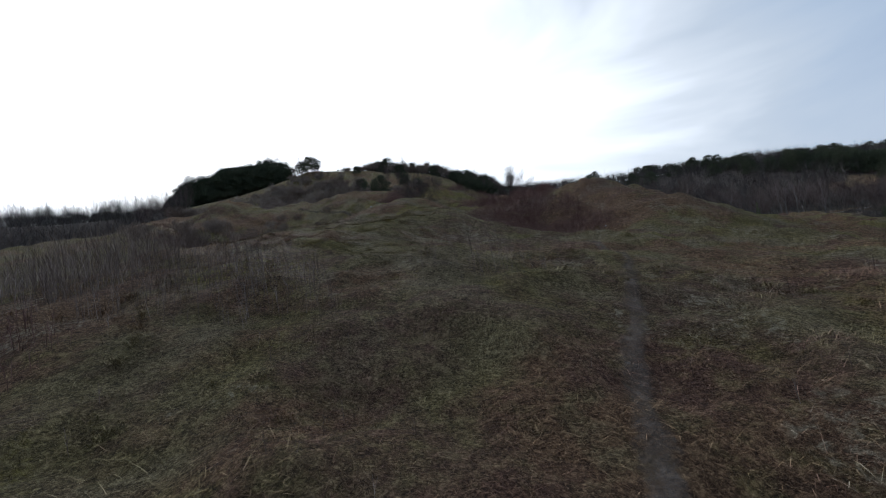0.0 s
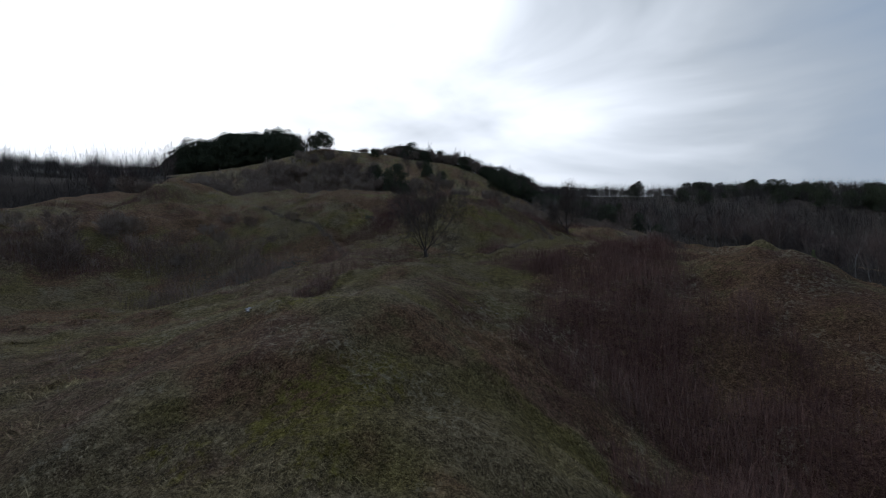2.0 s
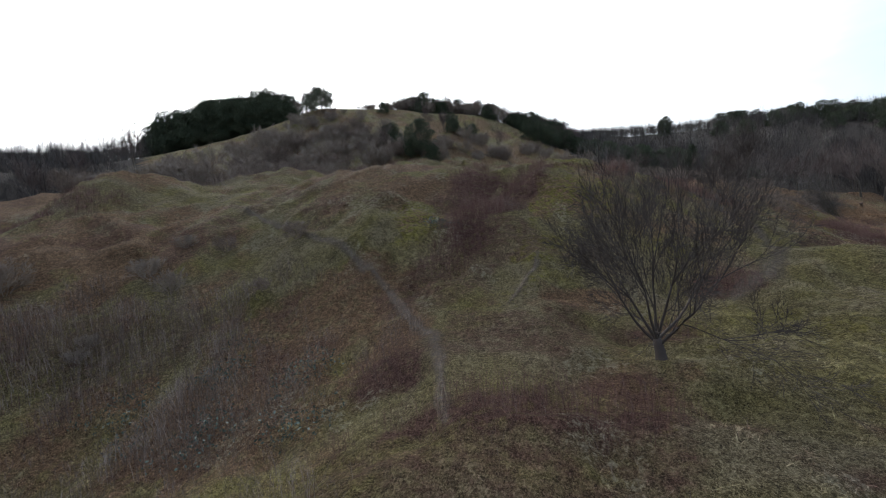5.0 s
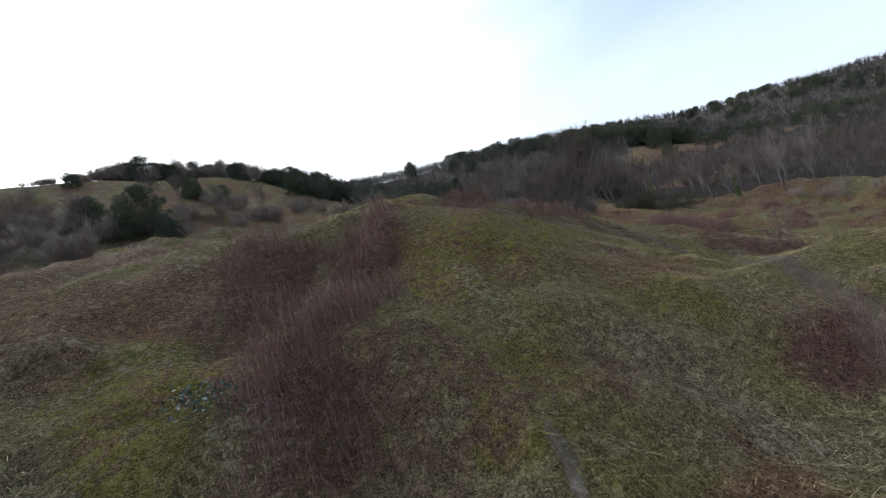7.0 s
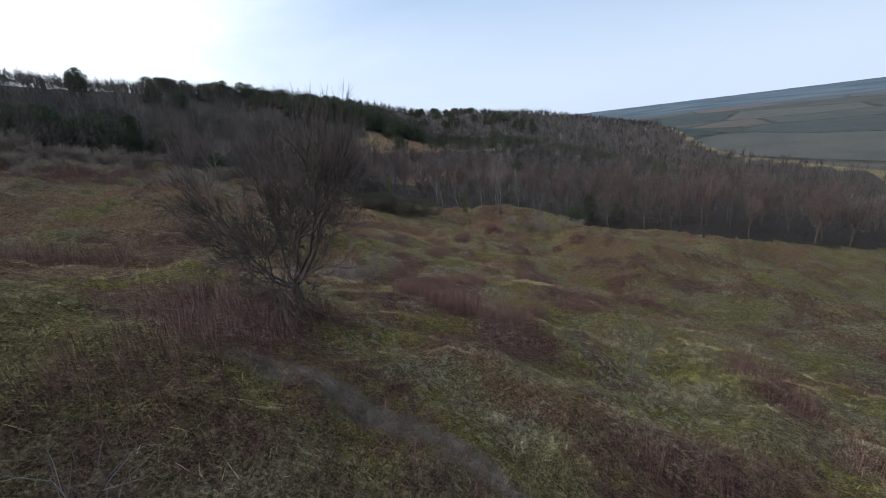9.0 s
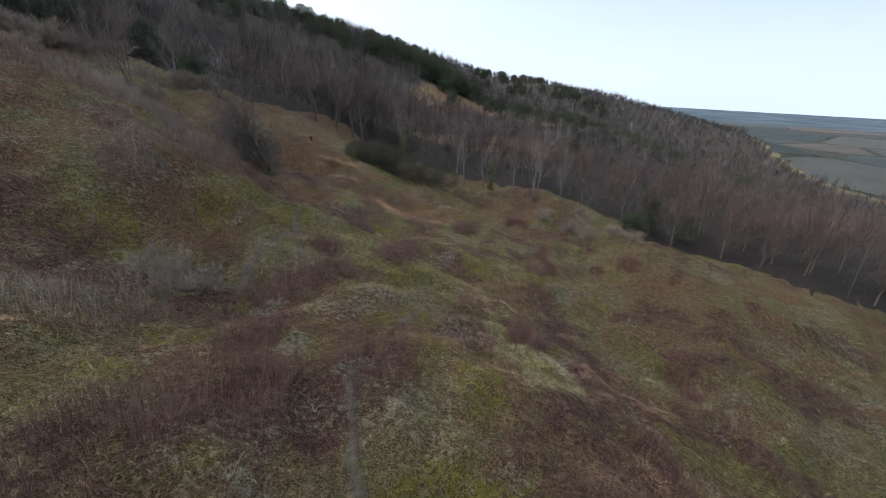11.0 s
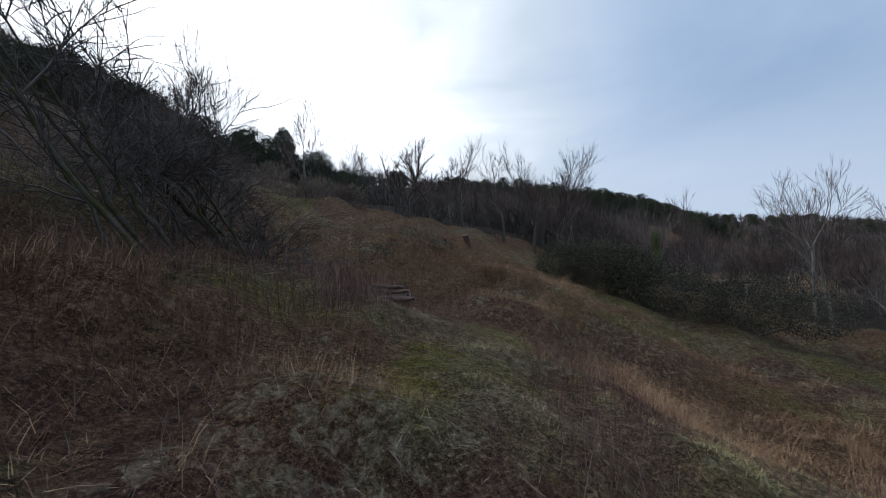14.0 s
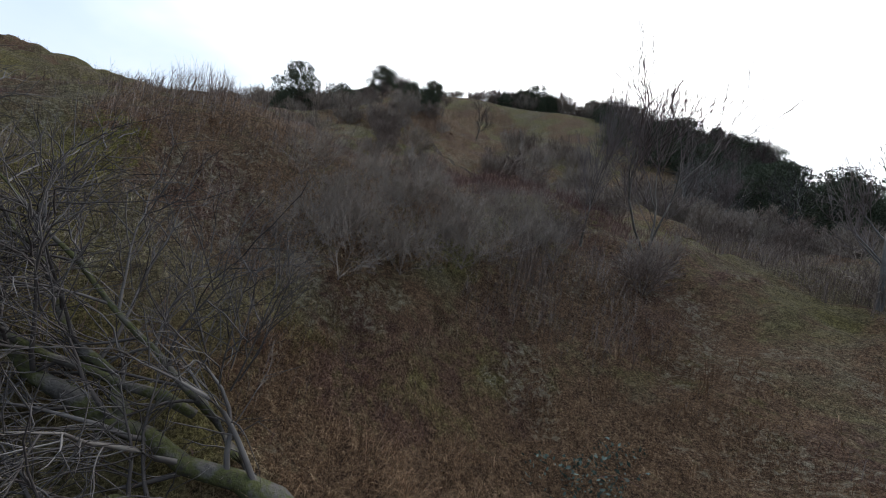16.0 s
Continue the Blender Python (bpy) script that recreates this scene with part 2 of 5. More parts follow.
def growth_material(name, strips=False):
    """Matted turf: straw, moss, dead leaves and lichen by the cover that each place has; strips are its single blades."""
    m = bpy.data.materials.new(name)
    m.use_nodes = True
    n, l = m.node_tree.nodes, m.node_tree.links
    b = n["Principled BSDF"]
    b.inputs["Roughness"].default_value, b.inputs["Specular IOR Level"].default_value = 0.95, 0.1
    tc = n.new("ShaderNodeTexCoord")

    def nz(scale, det=5.0, lo=0.35, hi=0.65, dist=0.0, rough=0.5):
        t = n.new("ShaderNodeTexNoise")
        t.inputs["Scale"].default_value, t.inputs["Detail"].default_value, t.inputs["Distortion"].default_value = scale, det, dist
        t.inputs["Roughness"].default_value = rough
        l.new(tc.outputs["Object"], t.inputs["Vector"])
        r = n.new("ShaderNodeMapRange")
        r.inputs["From Min"].default_value, r.inputs["From Max"].default_value = lo, hi
        l.new(t.outputs[0], r.inputs[0])
        return r.outputs[0]

    def ramp(v, stops):
        r = n.new("ShaderNodeValToRGB")
        e = r.color_ramp.elements
        e[0].color, e[1].color = (*stops[0], 1), (*stops[-1], 1)
        for i, c in enumerate(stops[1:-1]):
            e.new((i + 1) / (len(stops) - 1)).color = (*c, 1)
        l.new(v, r.inputs[0])
        return r.outputs[0]

    def mix(f, a, c):
        x = n.new("ShaderNodeMixRGB")
        if isinstance(f, float):
            x.inputs[0].default_value = f
        else:
            l.new(f, x.inputs[0])
        l.new(a, x.inputs[1])
        l.new(c, x.inputs[2])
        return x.outputs[0]

    def mask(name, noise_v, lo=0.2, hi=0.75, amount=0.9):
        a = n.new("ShaderNodeAttribute")
        a.attribute_name = name
        k = n.new("ShaderNodeMath")
        k.operation = "MULTIPLY_ADD"
        l.new(noise_v, k.inputs[0])
        k.inputs[1].default_value, k.inputs[2].default_value = amount, 1 - amount / 2
        s = n.new("ShaderNodeMath")
        s.operation = "MULTIPLY"
        l.new(k.outputs[0], s.inputs[0])
        l.new(a.outputs["Fac"], s.inputs[1])
        r = n.new("ShaderNodeMapRange")
        r.inputs["From Min"].default_value, r.inputs["From Max"].default_value = lo, hi
        l.new(s.outputs[0], r.inputs[0])
        return r.outputs[0]

    mid, wide, lumps = nz(2.6, 7.0, rough=0.65), nz(0.33, 5.0, dist=0.8), nz(6.5, 7.0, 0.39, 0.62, 0.8, 0.7)
    cushions = nz(4.2, 6.0, 0.36, 0.64, 0.4, 0.7)
    if strips:
        g = n.new("ShaderNodeNewGeometry")
        fine = g.outputs["Random Per Island"]
    else:
        fine = nz(27.0, 8.0, 0.40, 0.61, 0.8, 0.75)

    low, high = (0.62, 0.80) if strips else (0.52, 0.86)

    def tone(dark, middle, light):
        stops = [tuple(low * v for v in dark), tuple(0.5 * (low + high) * v for v in middle), tuple(min(0.75, high * v) for v in light)]
        return mix(0.25 if strips else 0.35, ramp(fine, stops), ramp(lumps, stops))

    straw = tone((0.038, 0.029, 0.017), (0.205, 0.155, 0.082), (0.50, 0.41, 0.25))
    olive = tone((0.036, 0.029, 0.010), (0.18, 0.146, 0.044), (0.41, 0.34, 0.125))
    col = mix(wide, straw, olive)
    brown = tone((0.038, 0.020, 0.011), (0.19, 0.108, 0.057), (0.45, 0.29, 0.16))
    col = mix(mask("brown", mid), col, brown)
    moss = tone((0.050, 0.038, 0.008), (0.205, 0.172, 0.030), (0.37, 0.32, 0.085))
    col = mix(mask("moss", cushions, 0.35, 0.75, 1.7), col, moss)
    red = tone((0.032, 0.016, 0.011), (0.13, 0.064, 0.045), (0.29, 0.17, 0.125))
    col = mix(mask("red", mid), col, red)
    pale = tone((0.10, 0.086, 0.055), (0.26, 0.225, 0.15), (0.50, 0.45, 0.33))
    col = mix(mask("pale", lumps, 0.3, 0.9, 1.6), col, pale)
    if not strips:
        litter = tone((0.025, 0.018, 0.015), (0.065, 0.05, 0.041), (0.13, 0.105, 0.085))
        col = mix(mask("wood", mid), col, litter)
        # farmed plain
        vor = n.new("ShaderNodeTexVoronoi")
        vor.inputs["Scale"].default_value = 0.0034
        l.new(tc.outputs["Object"], vor.inputs["Vector"])
        field = ramp(vor.outputs["Color"], [(0.032, 0.041, 0.038), (0.115, 0.078, 0.060), (0.038, 0.047, 0.043), (0.090, 0.081, 0.067), (0.030, 0.040, 0.038), (0.052, 0.058, 0.050)])
        field = mix(0.3, field, ramp(nz(0.02, 6.0), [(0.03, 0.034, 0.031), (0.08, 0.074, 0.062)]))
        # hedges and copses between the fields
        edge = n.new("ShaderNodeTexVoronoi")
        edge.feature = "DISTANCE_TO_EDGE"
        edge.inputs["Scale"].default_value = 0.0034
        l.new(tc.outputs["Object"], edge.inputs["Vector"])
        line = n.new("ShaderNodeMapRange")
        line.inputs["From Min"].default_value, line.inputs["From Max"].default_value = 0.035, 0.018
        l.new(edge.outputs["Distance"], line.inputs[0])
        field = mix(line.outputs[0], field, ramp(nz(0.05, 5.0), [(0.018, 0.020, 0.013), (0.055, 0.05, 0.036)]))
        # wooded hills beyond the plain, distance haze put into their blue-grey colour
        field = mix(mask("hazy_hills", wide, 0.2, 0.8, 0.5), field, ramp(nz(0.004, 6.0), [(0.045, 0.06, 0.07), (0.085, 0.105, 0.12)]))
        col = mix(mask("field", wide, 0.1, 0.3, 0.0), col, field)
        bp = n.new("ShaderNodeBump")
        bp.inputs["Strength"].default_value, bp.inputs["Distance"].default_value = 1.0, 0.10
        hsum = n.new("ShaderNodeMath")
        l.new(fine, hsum.inputs[0])
        l.new(lumps, hsum.inputs[1])
        l.new(hsum.outputs[0], bp.inputs["Height"])
        l.new(bp.outputs[0], b.inputs["Normal"])
    l.new(col, b.inputs["Base Color"])
    return m


M_TURF = growth_material("matted_turf")
M_BLADE = growth_material("turf_blades", True)


# ---------------------------------------------------------------- the lie of the land
def lattice(ix, iy, seed):
    h = np.sin(ix * 127.1 + iy * 311.7 + seed * 74.7) * 43758.5453
    return h - np.floor(h)


def vnoise(x, y, seed=0):
    """Smooth value noise from 0 to 1 with cells of one metre."""
    x, y = np.asarray(x, float), np.asarray(y, float)
    ix, iy = np.floor(x), np.floor(y)
    fx, fy = x - ix, y - iy
    fx, fy = fx * fx * (3 - 2 * fx), fy * fy * (3 - 2 * fy)
    a, b = lattice(ix, iy, seed), lattice(ix + 1, iy, seed)
    c, d = lattice(ix, iy + 1, seed), lattice(ix + 1, iy + 1, seed)
    return (a * (1 - fx) + b * fx) * (1 - fy) + (c * (1 - fx) + d * fx) * fy


def fbm(x, y, seed):
    """Noise of four octaves, each turned against the last, about 0.5."""
    x, y = np.asarray(x, float), np.asarray(y, float)
    out = 0
    for k in range(4):
        out = out + (vnoise(x, y, seed + k) - 0.5) * 0.62 ** k
        x, y = 1.6 * x + 1.2 * y + 3.1, 1.6 * y - 1.2 * x + 7.7
    return 0.5 + out * 0.8


HILLS = []


def hill(x, y, height, size):
    HILLS.append((x, y, height, size))


hill(90, 160, -20.68, 60)
hill(-2, 5, 4.43, 22)
hill(40, 47.5, -2.31, 13)
hill(-70.5, 28, -6.42, 13)
hill(-10, 2, -4.7, 8)
hill(150, 110, 5.53, 40)
hill(-44.5, 80, 4.13, 13)
hill(5, 25, 2.5, 5)
hill(22.5, 2.5, 2.61, 5)
hill(22.5, 47.5, 2.06, 5)
hill(31.6, 55.6, -1.71, 3.2)
hill(31, 137, -7.42, 22)
hill(38, 22, -1.15, 8)
hill(7.5, 73.5, -3.95, 13)
hill(6, -26, 1.78, 8)
hill(-7.5, 20, 2.05, 5)
hill(-12.5, 70, 2.59, 5)
hill(-29.2, 18.8, 1.82, 3.2)
hill(-25, -30.5, -3.74, 13)
hill(-15, 85, -3.06, 5)
hill(-14, 102, 3.2, 8)
hill(86, 115, 0.92, 22)
hill(39.6, 58.8, 0.63, 3.2)
hill(-31.5, 47.5, -2.51, 13)
hill(-24, 159, -4.33, 22)
hill(6, 9.2, -0.96, 3.2)
hill(23.6, 34.8, -1.24, 3.2)
hill(63.6, 47.6, 0.99, 3.2)
hill(108, 49, -2.27, 22)
hill(75, 203, -5.5, 22)
hill(20.5, 99.5, -2.17, 13)
hill(13.4, 17.1, -0.65, 2.2)
hill(-20, 20, -0.51, 5)
hill(15.6, -8.4, -1.91, 3.2)
hill(59.5, 2, -2.15, 13)
hill(54, 28.4, 1.38, 3.2)
hill(47.6, 31.6, -0.85, 3.2)
hill(111.5, 190.5, -2.95, 13)
hill(-78, 34, -2.59, 8)
hill(7.6, -10, 1.28, 3.2)
hill(-0.4, -8.4, -0.32, 3.2)
hill(70, 30, -1.73, 8)
hill(23.6, 54, 0.95, 3.2)
hill(-11.6, 46, 1.25, 3.2)
hill(4.6, 18.2, 1.01, 2.2)
hill(12.5, 27.5, 0.67, 5)
hill(23.6, -6.8, 1.47, 3.2)
hill(52.5, 47.5, -0.45, 5)
hill(14.5, 11.6, 0.94, 2.2)
hill(30, -30, 1.4, 8)
hill(118, 112.5, 2.3, 13)
hill(66, 94, 1.7, 8)
hill(-30, 86, 2.11, 8)
hill(-6, 110, 1.81, 8)
hill(31.6, 60.4, -0.73, 3.2)
hill(62, 70, -1.68, 8)
hill(43.1, 46.8, -0.61, 2.2)
hill(35.4, 51.2, -0.34, 2.2)
hill(-79, 5, -4.07, 22)
hill(9.2, 111.6, -1.44, 3.2)
hill(-2, -0.4, 0.8, 3.2)
hill(28.4, 26.8, 0.36, 3.2)
hill(6.8, -4.9, 0.66, 2.2)
hill(11.2, -14.8, 0.64, 2.2)
hill(20, 43.5, -0.58, 2.2)
hill(13.4, -19.2, -0.6, 2.2)
hill(40.9, 52.3, 0.87, 2.2)
hill(163.5, 184, 0.91, 13)
hill(-42.5, 75, 1.53, 5)
hill(38.7, 35.8, 0.46, 2.2)
hill(5, 60, 1.11, 5)
hill(-2, 17.1, -0.49, 2.2)
hill(2.4, 13.8, 0.51, 2.2)
hill(-6.4, 12.7, 0.49, 2.2)
hill(6, 42, -0.62, 8)
hill(207, 159, -0.81, 22)
hill(15.6, 4.4, 0.67, 3.2)
hill(-26, 118, -0.84, 8)
hill(34.8, 46, 0.62, 3.2)
hill(38.7, 27, -0.82, 2.2)
hill(25.5, 42.4, 0.62, 2.2)
hill(-74, 34, -2.93, 8)
hill(16.7, 20.4, 0.4, 2.2)
hill(-45, 100, -0.7, 5)
hill(300, 280, 4, 42)
hill(566, 375, 22, 105)
hill(850, 372, 62, 140)
hill(400, 470, 7, 60)
hill(-9, 35.5, 1.5, 3.5)
hill(-12.5, 46, -1.2, 3.5)
hill(-120, 70, -12, 45)
hill(-21, 92, 1.8, 8)
hill(800, 130, 15, 100)
hill(640, 330, 8, 90)
hill(168, 202, 4, 20)


ROUTE = np.array([(14.2, -36), (13.2, -27), (12, -19), (10.7, -13), (7, -8.8), (2.8, -5), (0, 0), (-0.3, 3), (1.5, 8.4), (5.9, 14.3), (12, 18),
                  (18.3, 20.2), (23.5, 23.3), (28, 28.8), (32.2, 36), (36.2, 43.2), (37.6, 49.2), (37.1, 51.2)])


def route_distance(x, y):
    """Metres from a place to the line down the middle of the valley walk."""
    best = np.full(np.shape(x), 1e9)
    for (ax, ay), (bx, by) in zip(ROUTE[:-1], ROUTE[1:]):
        ux, uy = bx - ax, by - ay
        k = np.clip(((x - ax) * ux + (y - ay) * uy) / (ux * ux + uy * uy), 0, 1)
        best = np.minimum(best, np.hypot(x - ax - k * ux, y - ay - k * uy))
    return best


def tussock(x, y):
    """Rounded clumps of old grass, half a metre across, 0 to about 0.5."""
    wx, wy = x + 0.5 * (vnoise(x / 1.3, y / 1.3, 15) - 0.5), y + 0.5 * (vnoise(x / 1.3, y / 1.3, 16) - 0.5)
    return np.clip(vnoise(wx / 0.62, wy / 0.62, 17) - 0.52, 0, 1) * (0.35 + 0.9 * vnoise(x / 4.5, y / 4.5, 18))


def scarp(x, y):
    """The long slope from the plain to the plateau, by the distance across it."""
    s = 0.8 * y - 0.6 * x
    z = 0
    for d in (-24, -16, -8, 0, 8, 16, 24):
        z = z + np.interp(s + d, (-600, -250, -120, -60, -20, 0, 20, 50, 90, 130, 180, 220, 300, 400),
                          (-75, -66, -40, -20, -12, -8, -2, 12, 29, 38, 44, 49, 66, 80)) / 7
    far = np.clip((np.hypot(x, y) - 1500) / 3300, 0, 1) * np.clip((-s - 300) / 300, 0, 1)
    return z + far * 45


def ground_z(x, y):
    x, y = np.asarray(x, float), np.asarray(y, float)
    z = scarp(x, y)
    for cx, cy, h, size in HILLS:
        z = z + h * np.exp(-((x - cx) ** 2 + (y - cy) ** 2) / (2 * size * size))
    near = np.exp(-(((x - 15) / 90) ** 2 + ((y - 20) / 90) ** 2))
    z = z + near * (0.50 * (vnoise(x / 2.6, y / 2.6, 1) - 0.5) + 0.36 * (vnoise(x / 1.1, y / 1.1, 2) - 0.5) + 0.24 * (vnoise(x / 0.7, y / 0.7, 3) - 0.5))
    ants = np.clip(vnoise(x / 1.3, y / 1.3, 5) - 0.66, 0, 1) * np.clip(4 * (vnoise(x / 9, y / 9, 6) - 0.45), 0, 1)
    z = z + near * 1.1 * ants
    z = z + near * 0.34 * tussock(x, y)
    d = route_distance(x, y)
    z = z + np.clip((d - 12) / 16, 0, 1) * np.clip((75 - d) / 35, 0, 1) * 2.2 * (fbm(x / 11, y / 11, 81) - 0.5)
    z = z + np.clip((d - 9) / 8, 0, 1) * np.clip((60 - d) / 25, 0, 1) * 1.1 * (fbm(x / 4.6, y / 4.6, 83) - 0.5)
    return z + 2.0 * (1 - near) * (vnoise(x / 60, y / 60, 4) - 0.5)


GRID = {}


def surface_z(x, y):
    """The height of the ground sheet as it is built, between its grid points."""
    gx, gy, zz = GRID["x"], GRID["y"], GRID["z"]
    x, y = np.asarray(x, float), np.asarray(y, float)
    i, j = np.clip(np.searchsorted(gx, x) - 1, 0, len(gx) - 2), np.clip(np.searchsorted(gy, y) - 1, 0, len(gy) - 2)
    u, v = (x - gx[i]) / (gx[i + 1] - gx[i]), (y - gy[j]) / (gy[j + 1] - gy[j])
    return (zz[j, i] * (1 - u) + zz[j, i + 1] * u) * (1 - v) + (zz[j + 1, i] * (1 - u) + zz[j + 1, i + 1] * u) * v


def gz(x, y):
    return float(surface_z(x, y))


PATCHES = {"red": [], "twig": [], "moss": [], "brown": [], "pale": []}


def patch(kind, x, y, rx, ry=None, turn=0.0, strength=1.0):
    PATCHES[kind].append((x, y, rx, ry or rx, radians(turn), strength))


def cover(kind, x, y):
    """How much of a kind of growth covers a place, 0 to 1, with ragged borders."""
    x, y = np.asarray(x, float), np.asarray(y, float)
    m = np.zeros_like(x)
    rag = 0.75 * (vnoise(x / 1.7, y / 1.7, 11) - 0.5) + 0.5 * (vnoise(x / 0.6, y / 0.6, 12) - 0.5)
    for cx, cy, rx, ry, a, s in PATCHES[kind]:
        dx, dy = x - cx, y - cy
        u, v = (dx * math.cos(a) + dy * math.sin(a)) / rx, (dy * math.cos(a) - dx * math.sin(a)) / ry
        m = np.maximum(m, s * np.clip(1.6 * (1.15 - np.sqrt(u * u + v * v) + rag), 0, 1))
    return m


MOSAIC = {"moss": (2.6, 61, 0.50, 4.0, 0.65), "red": (3.0, 62, 0.49, 4.0, 0.75), "brown": (4.0, 63, 0.46, 4.0, 0.7), "pale": (1.7, 64, 0.58, 5.0, 0.4)}


def mosaic(kind, x, y):
    """Cover with the small-scale patchwork of the turf added."""
    size, seed, level, steep, most = MOSAIC[kind]
    p = most * np.clip(steep * (fbm(x / size, y / size, seed) - level), 0, 1)
    if kind == "red":                     # dead stems are thickest on the valley floor
        p = p * (0.8 + 0.5 * np.exp(-(((x - 38) / 26) ** 2 + ((y - 32) / 18) ** 2)))
    if kind == "red":                     # but for a pale glade beside the path
        p = p * (1 - 0.85 * np.exp(-((x - 29.3) / 3.2) ** 2 - ((y - 32.0) / 2.0) ** 2))
    if kind == "moss":                    # moss is at home on the damp slopes between the mound and the bank
        p = p * (0.3 + 0.7 * np.exp(-(((x - 20) / 26) ** 2 + ((y - 26) / 20) ** 2))) * (1 - cover("brown", x, y))
        return np.maximum(0.6 * cover(kind, x, y), p)
    return np.maximum(cover(kind, x, y), p)


# thickets of red stems
patch("red", 0.8, 16.5, 5.5, 1.3, 68)
patch("red", -1.0, 10.2, 2.6, 1.5, 60, 0.55)
patch("red", -0.8, 13.5, 3.0, 1.5, 70)
patch("red", -1.6, 4.4, 1.6, 1.0, 10)
patch("red", 14.5, -4.0, 7.0, 3.2, 75)
patch("red", 17.5, -8.0, 4.5, 3.0, 60)
patch("red", 16.0, 3.0, 3.5, 2.4, 40)
patch("red", 11.6, 2.6, 3.0, 1.6, 20)
patch("red", 4.7, -5.2, 4.2, 0.6, 84)
patch("red", 2.0, 2.5, 3.6, 0.9, 10)
patch("red", 12.6, 24.8, 3.5, 1.6, 30)
patch("red", 19.5, 22.0, 5.0, 1.3, 20)
patch("red", 8.3, 10.6, 1.6, 0.9, 0)
patch("red", 9.8, 22.0, 2.0, 1.0, 40, 0.6)
patch("red", 16.3, 16.6, 1.7, 0.9, -50)
patch("red", 12.0, 19.4, 2.2, 0.5, 150, 0.7)
patch("red", 5.2, 6.9, 1.4, 0.6, 0, 0.7)
patch("red", 27.0, 34.2, 1.9, 1.1, 20)
patch("red", 28.9, 34.4, 1.0, 0.8, 0)
patch("red", 33.8, 36.2, 2.4, 1.1, 25)
patch("red", 29.9, 36.9, 1.3, 0.9, 0)
patch("red", 24.6, 31.0, 1.8, 1.0, 30)
patch("red", 26.4, 29.8, 0.9, 0.5, 30, 0.6)
patch("red", 37.5, 44.0, 4.5, 1.2, 65, 0.6)
patch("red", 44.0, 41.0, 3.0, 1.2, 20)
patch("red", 33.5, 40.2, 1.0, 0.8, 0)
patch("red", 23.0, 27.6, 1.6, 0.8, 50)
patch("red", 34.6, 47.5, 2.0, 1.2, 70)
patch("red", 33.0, 45.6, 2.6, 1.8, 40, 0.35)
patch("red", 20.0, 64.0, 9.0, 2.5, 10, 0.8)
patch("red", 7.0, 22.5, 3.0, 1.2, 60)
patch("red", 10.0, 33.0, 5.0, 2.0, 30)
patch("red", 22.0, 15.0, 3.5, 1.4, 20)
scrng = random.Random(15)
for _ in range(34):                       # small thickets dotted over the valley floor
    a, r_ = scrng.uniform(19, 62), scrng.uniform(0.7, 2.2)
    b = scrng.uniform(14, 30) + (a - 19) * 0.4
    if math.hypot(a - 29.5, b - 32) > 3.4:
        patch("red", a, b, r_, r_ * 0.5, scrng.uniform(0, 60), scrng.uniform(0.7, 1.0))
for _ in range(34):
    a, r_ = scrng.uniform(15, 62), scrng.uniform(0.7, 2.5)
    patch("moss", a, scrng.uniform(12, 30) + (a - 19) * 0.4, r_, r_ * 0.5, scrng.uniform(0, 60), scrng.uniform(0.6, 0.9))
for _ in range(26):
    r_ = scrng.uniform(0.5, 1.5)
    patch("moss", scrng.uniform(-8, 16), scrng.uniform(-34, 18), r_, r_ * 0.5, scrng.uniform(0, 180), scrng.uniform(0.5, 0.8))
for _ in range(22):
    r_ = scrng.uniform(0.5, 1.6)
    patch("twig", scrng.uniform(-6, 40), scrng.uniform(-34, 60), r_, r_ * 0.6, scrng.uniform(0, 180), 0.7)
patch("red", -1.2, 18.0, 3.6, 1.5, 68)
patch("red", -14.0, 33.0, 5.0, 2.0, 20, 0.8)
patch("red", 1.9, 17.0, 1.7, 0.8, 60)
patch("red", 25.2, 36.2, 1.6, 1.0, 20, 0.6)
patch("red", -19.0, 1.5, 6.0, 3.0, 10, 0.8)
patch("red", -30.0, 14.0, 7.0, 3.0, 20, 0.7)
patch("brown", -22.0, 9.0, 9.0, 5.0, 20)
patch("brown", -40.0, 20.0, 14.0, 8.0, 20)
patch("brown", 25.0, 38.8, 3.0, 2.2, 30)
# grey-brown scrub
patch("twig", -6.5, 3.5, 5.0, 2.6, 20)
patch("twig", -2.3, -0.4, 1.8, 0.7, 20)
patch("twig", -9.4, -0.3, 2.6, 1.0, 10)
patch("twig", -20.0, 0.2, 4.0, 2.0, 20)
patch("twig", -13.0, 6.5, 6.0, 3.0, 20)
patch("twig", 8.4, -29.5, 2.4, 1.4, 10)
patch("twig", 13.6, -27.2, 1.6, 0.8, 10)
patch("twig", 3.0, -27.0, 4.0, 2.0, 0)
patch("twig", 24.0, 41.0, 3.0, 1.6, 60)
patch("twig", 27.6, 44.0, 3.6, 2.0, 60)
patch("twig", 26.0, 57.5, 5.5, 2.4, 25, 0.5)
patch("twig", 29.0, 60.0, 3.5, 2.0, 0, 0.5)
patch("twig", 24.0, 62.0, 4.0, 2.5, 0, 0.5)
patch("twig", 31.0, 70.0, 5.0, 2.5, 0)
patch("twig", 22.0, 33.5, 2.4, 1.3, 45)
patch("twig", 33.0, 39.0, 0.9, 0.6, 0)
patch("twig", -20.0, 40.0, 8.0, 3.0, 30)
patch("twig", -30.0, 30.0, 9.0, 3.0, 50)
patch("twig", -30.0, 62.0, 8.0, 4.0, 0)
patch("twig", -17.0, 60.0, 6.0, 3.0, 0)
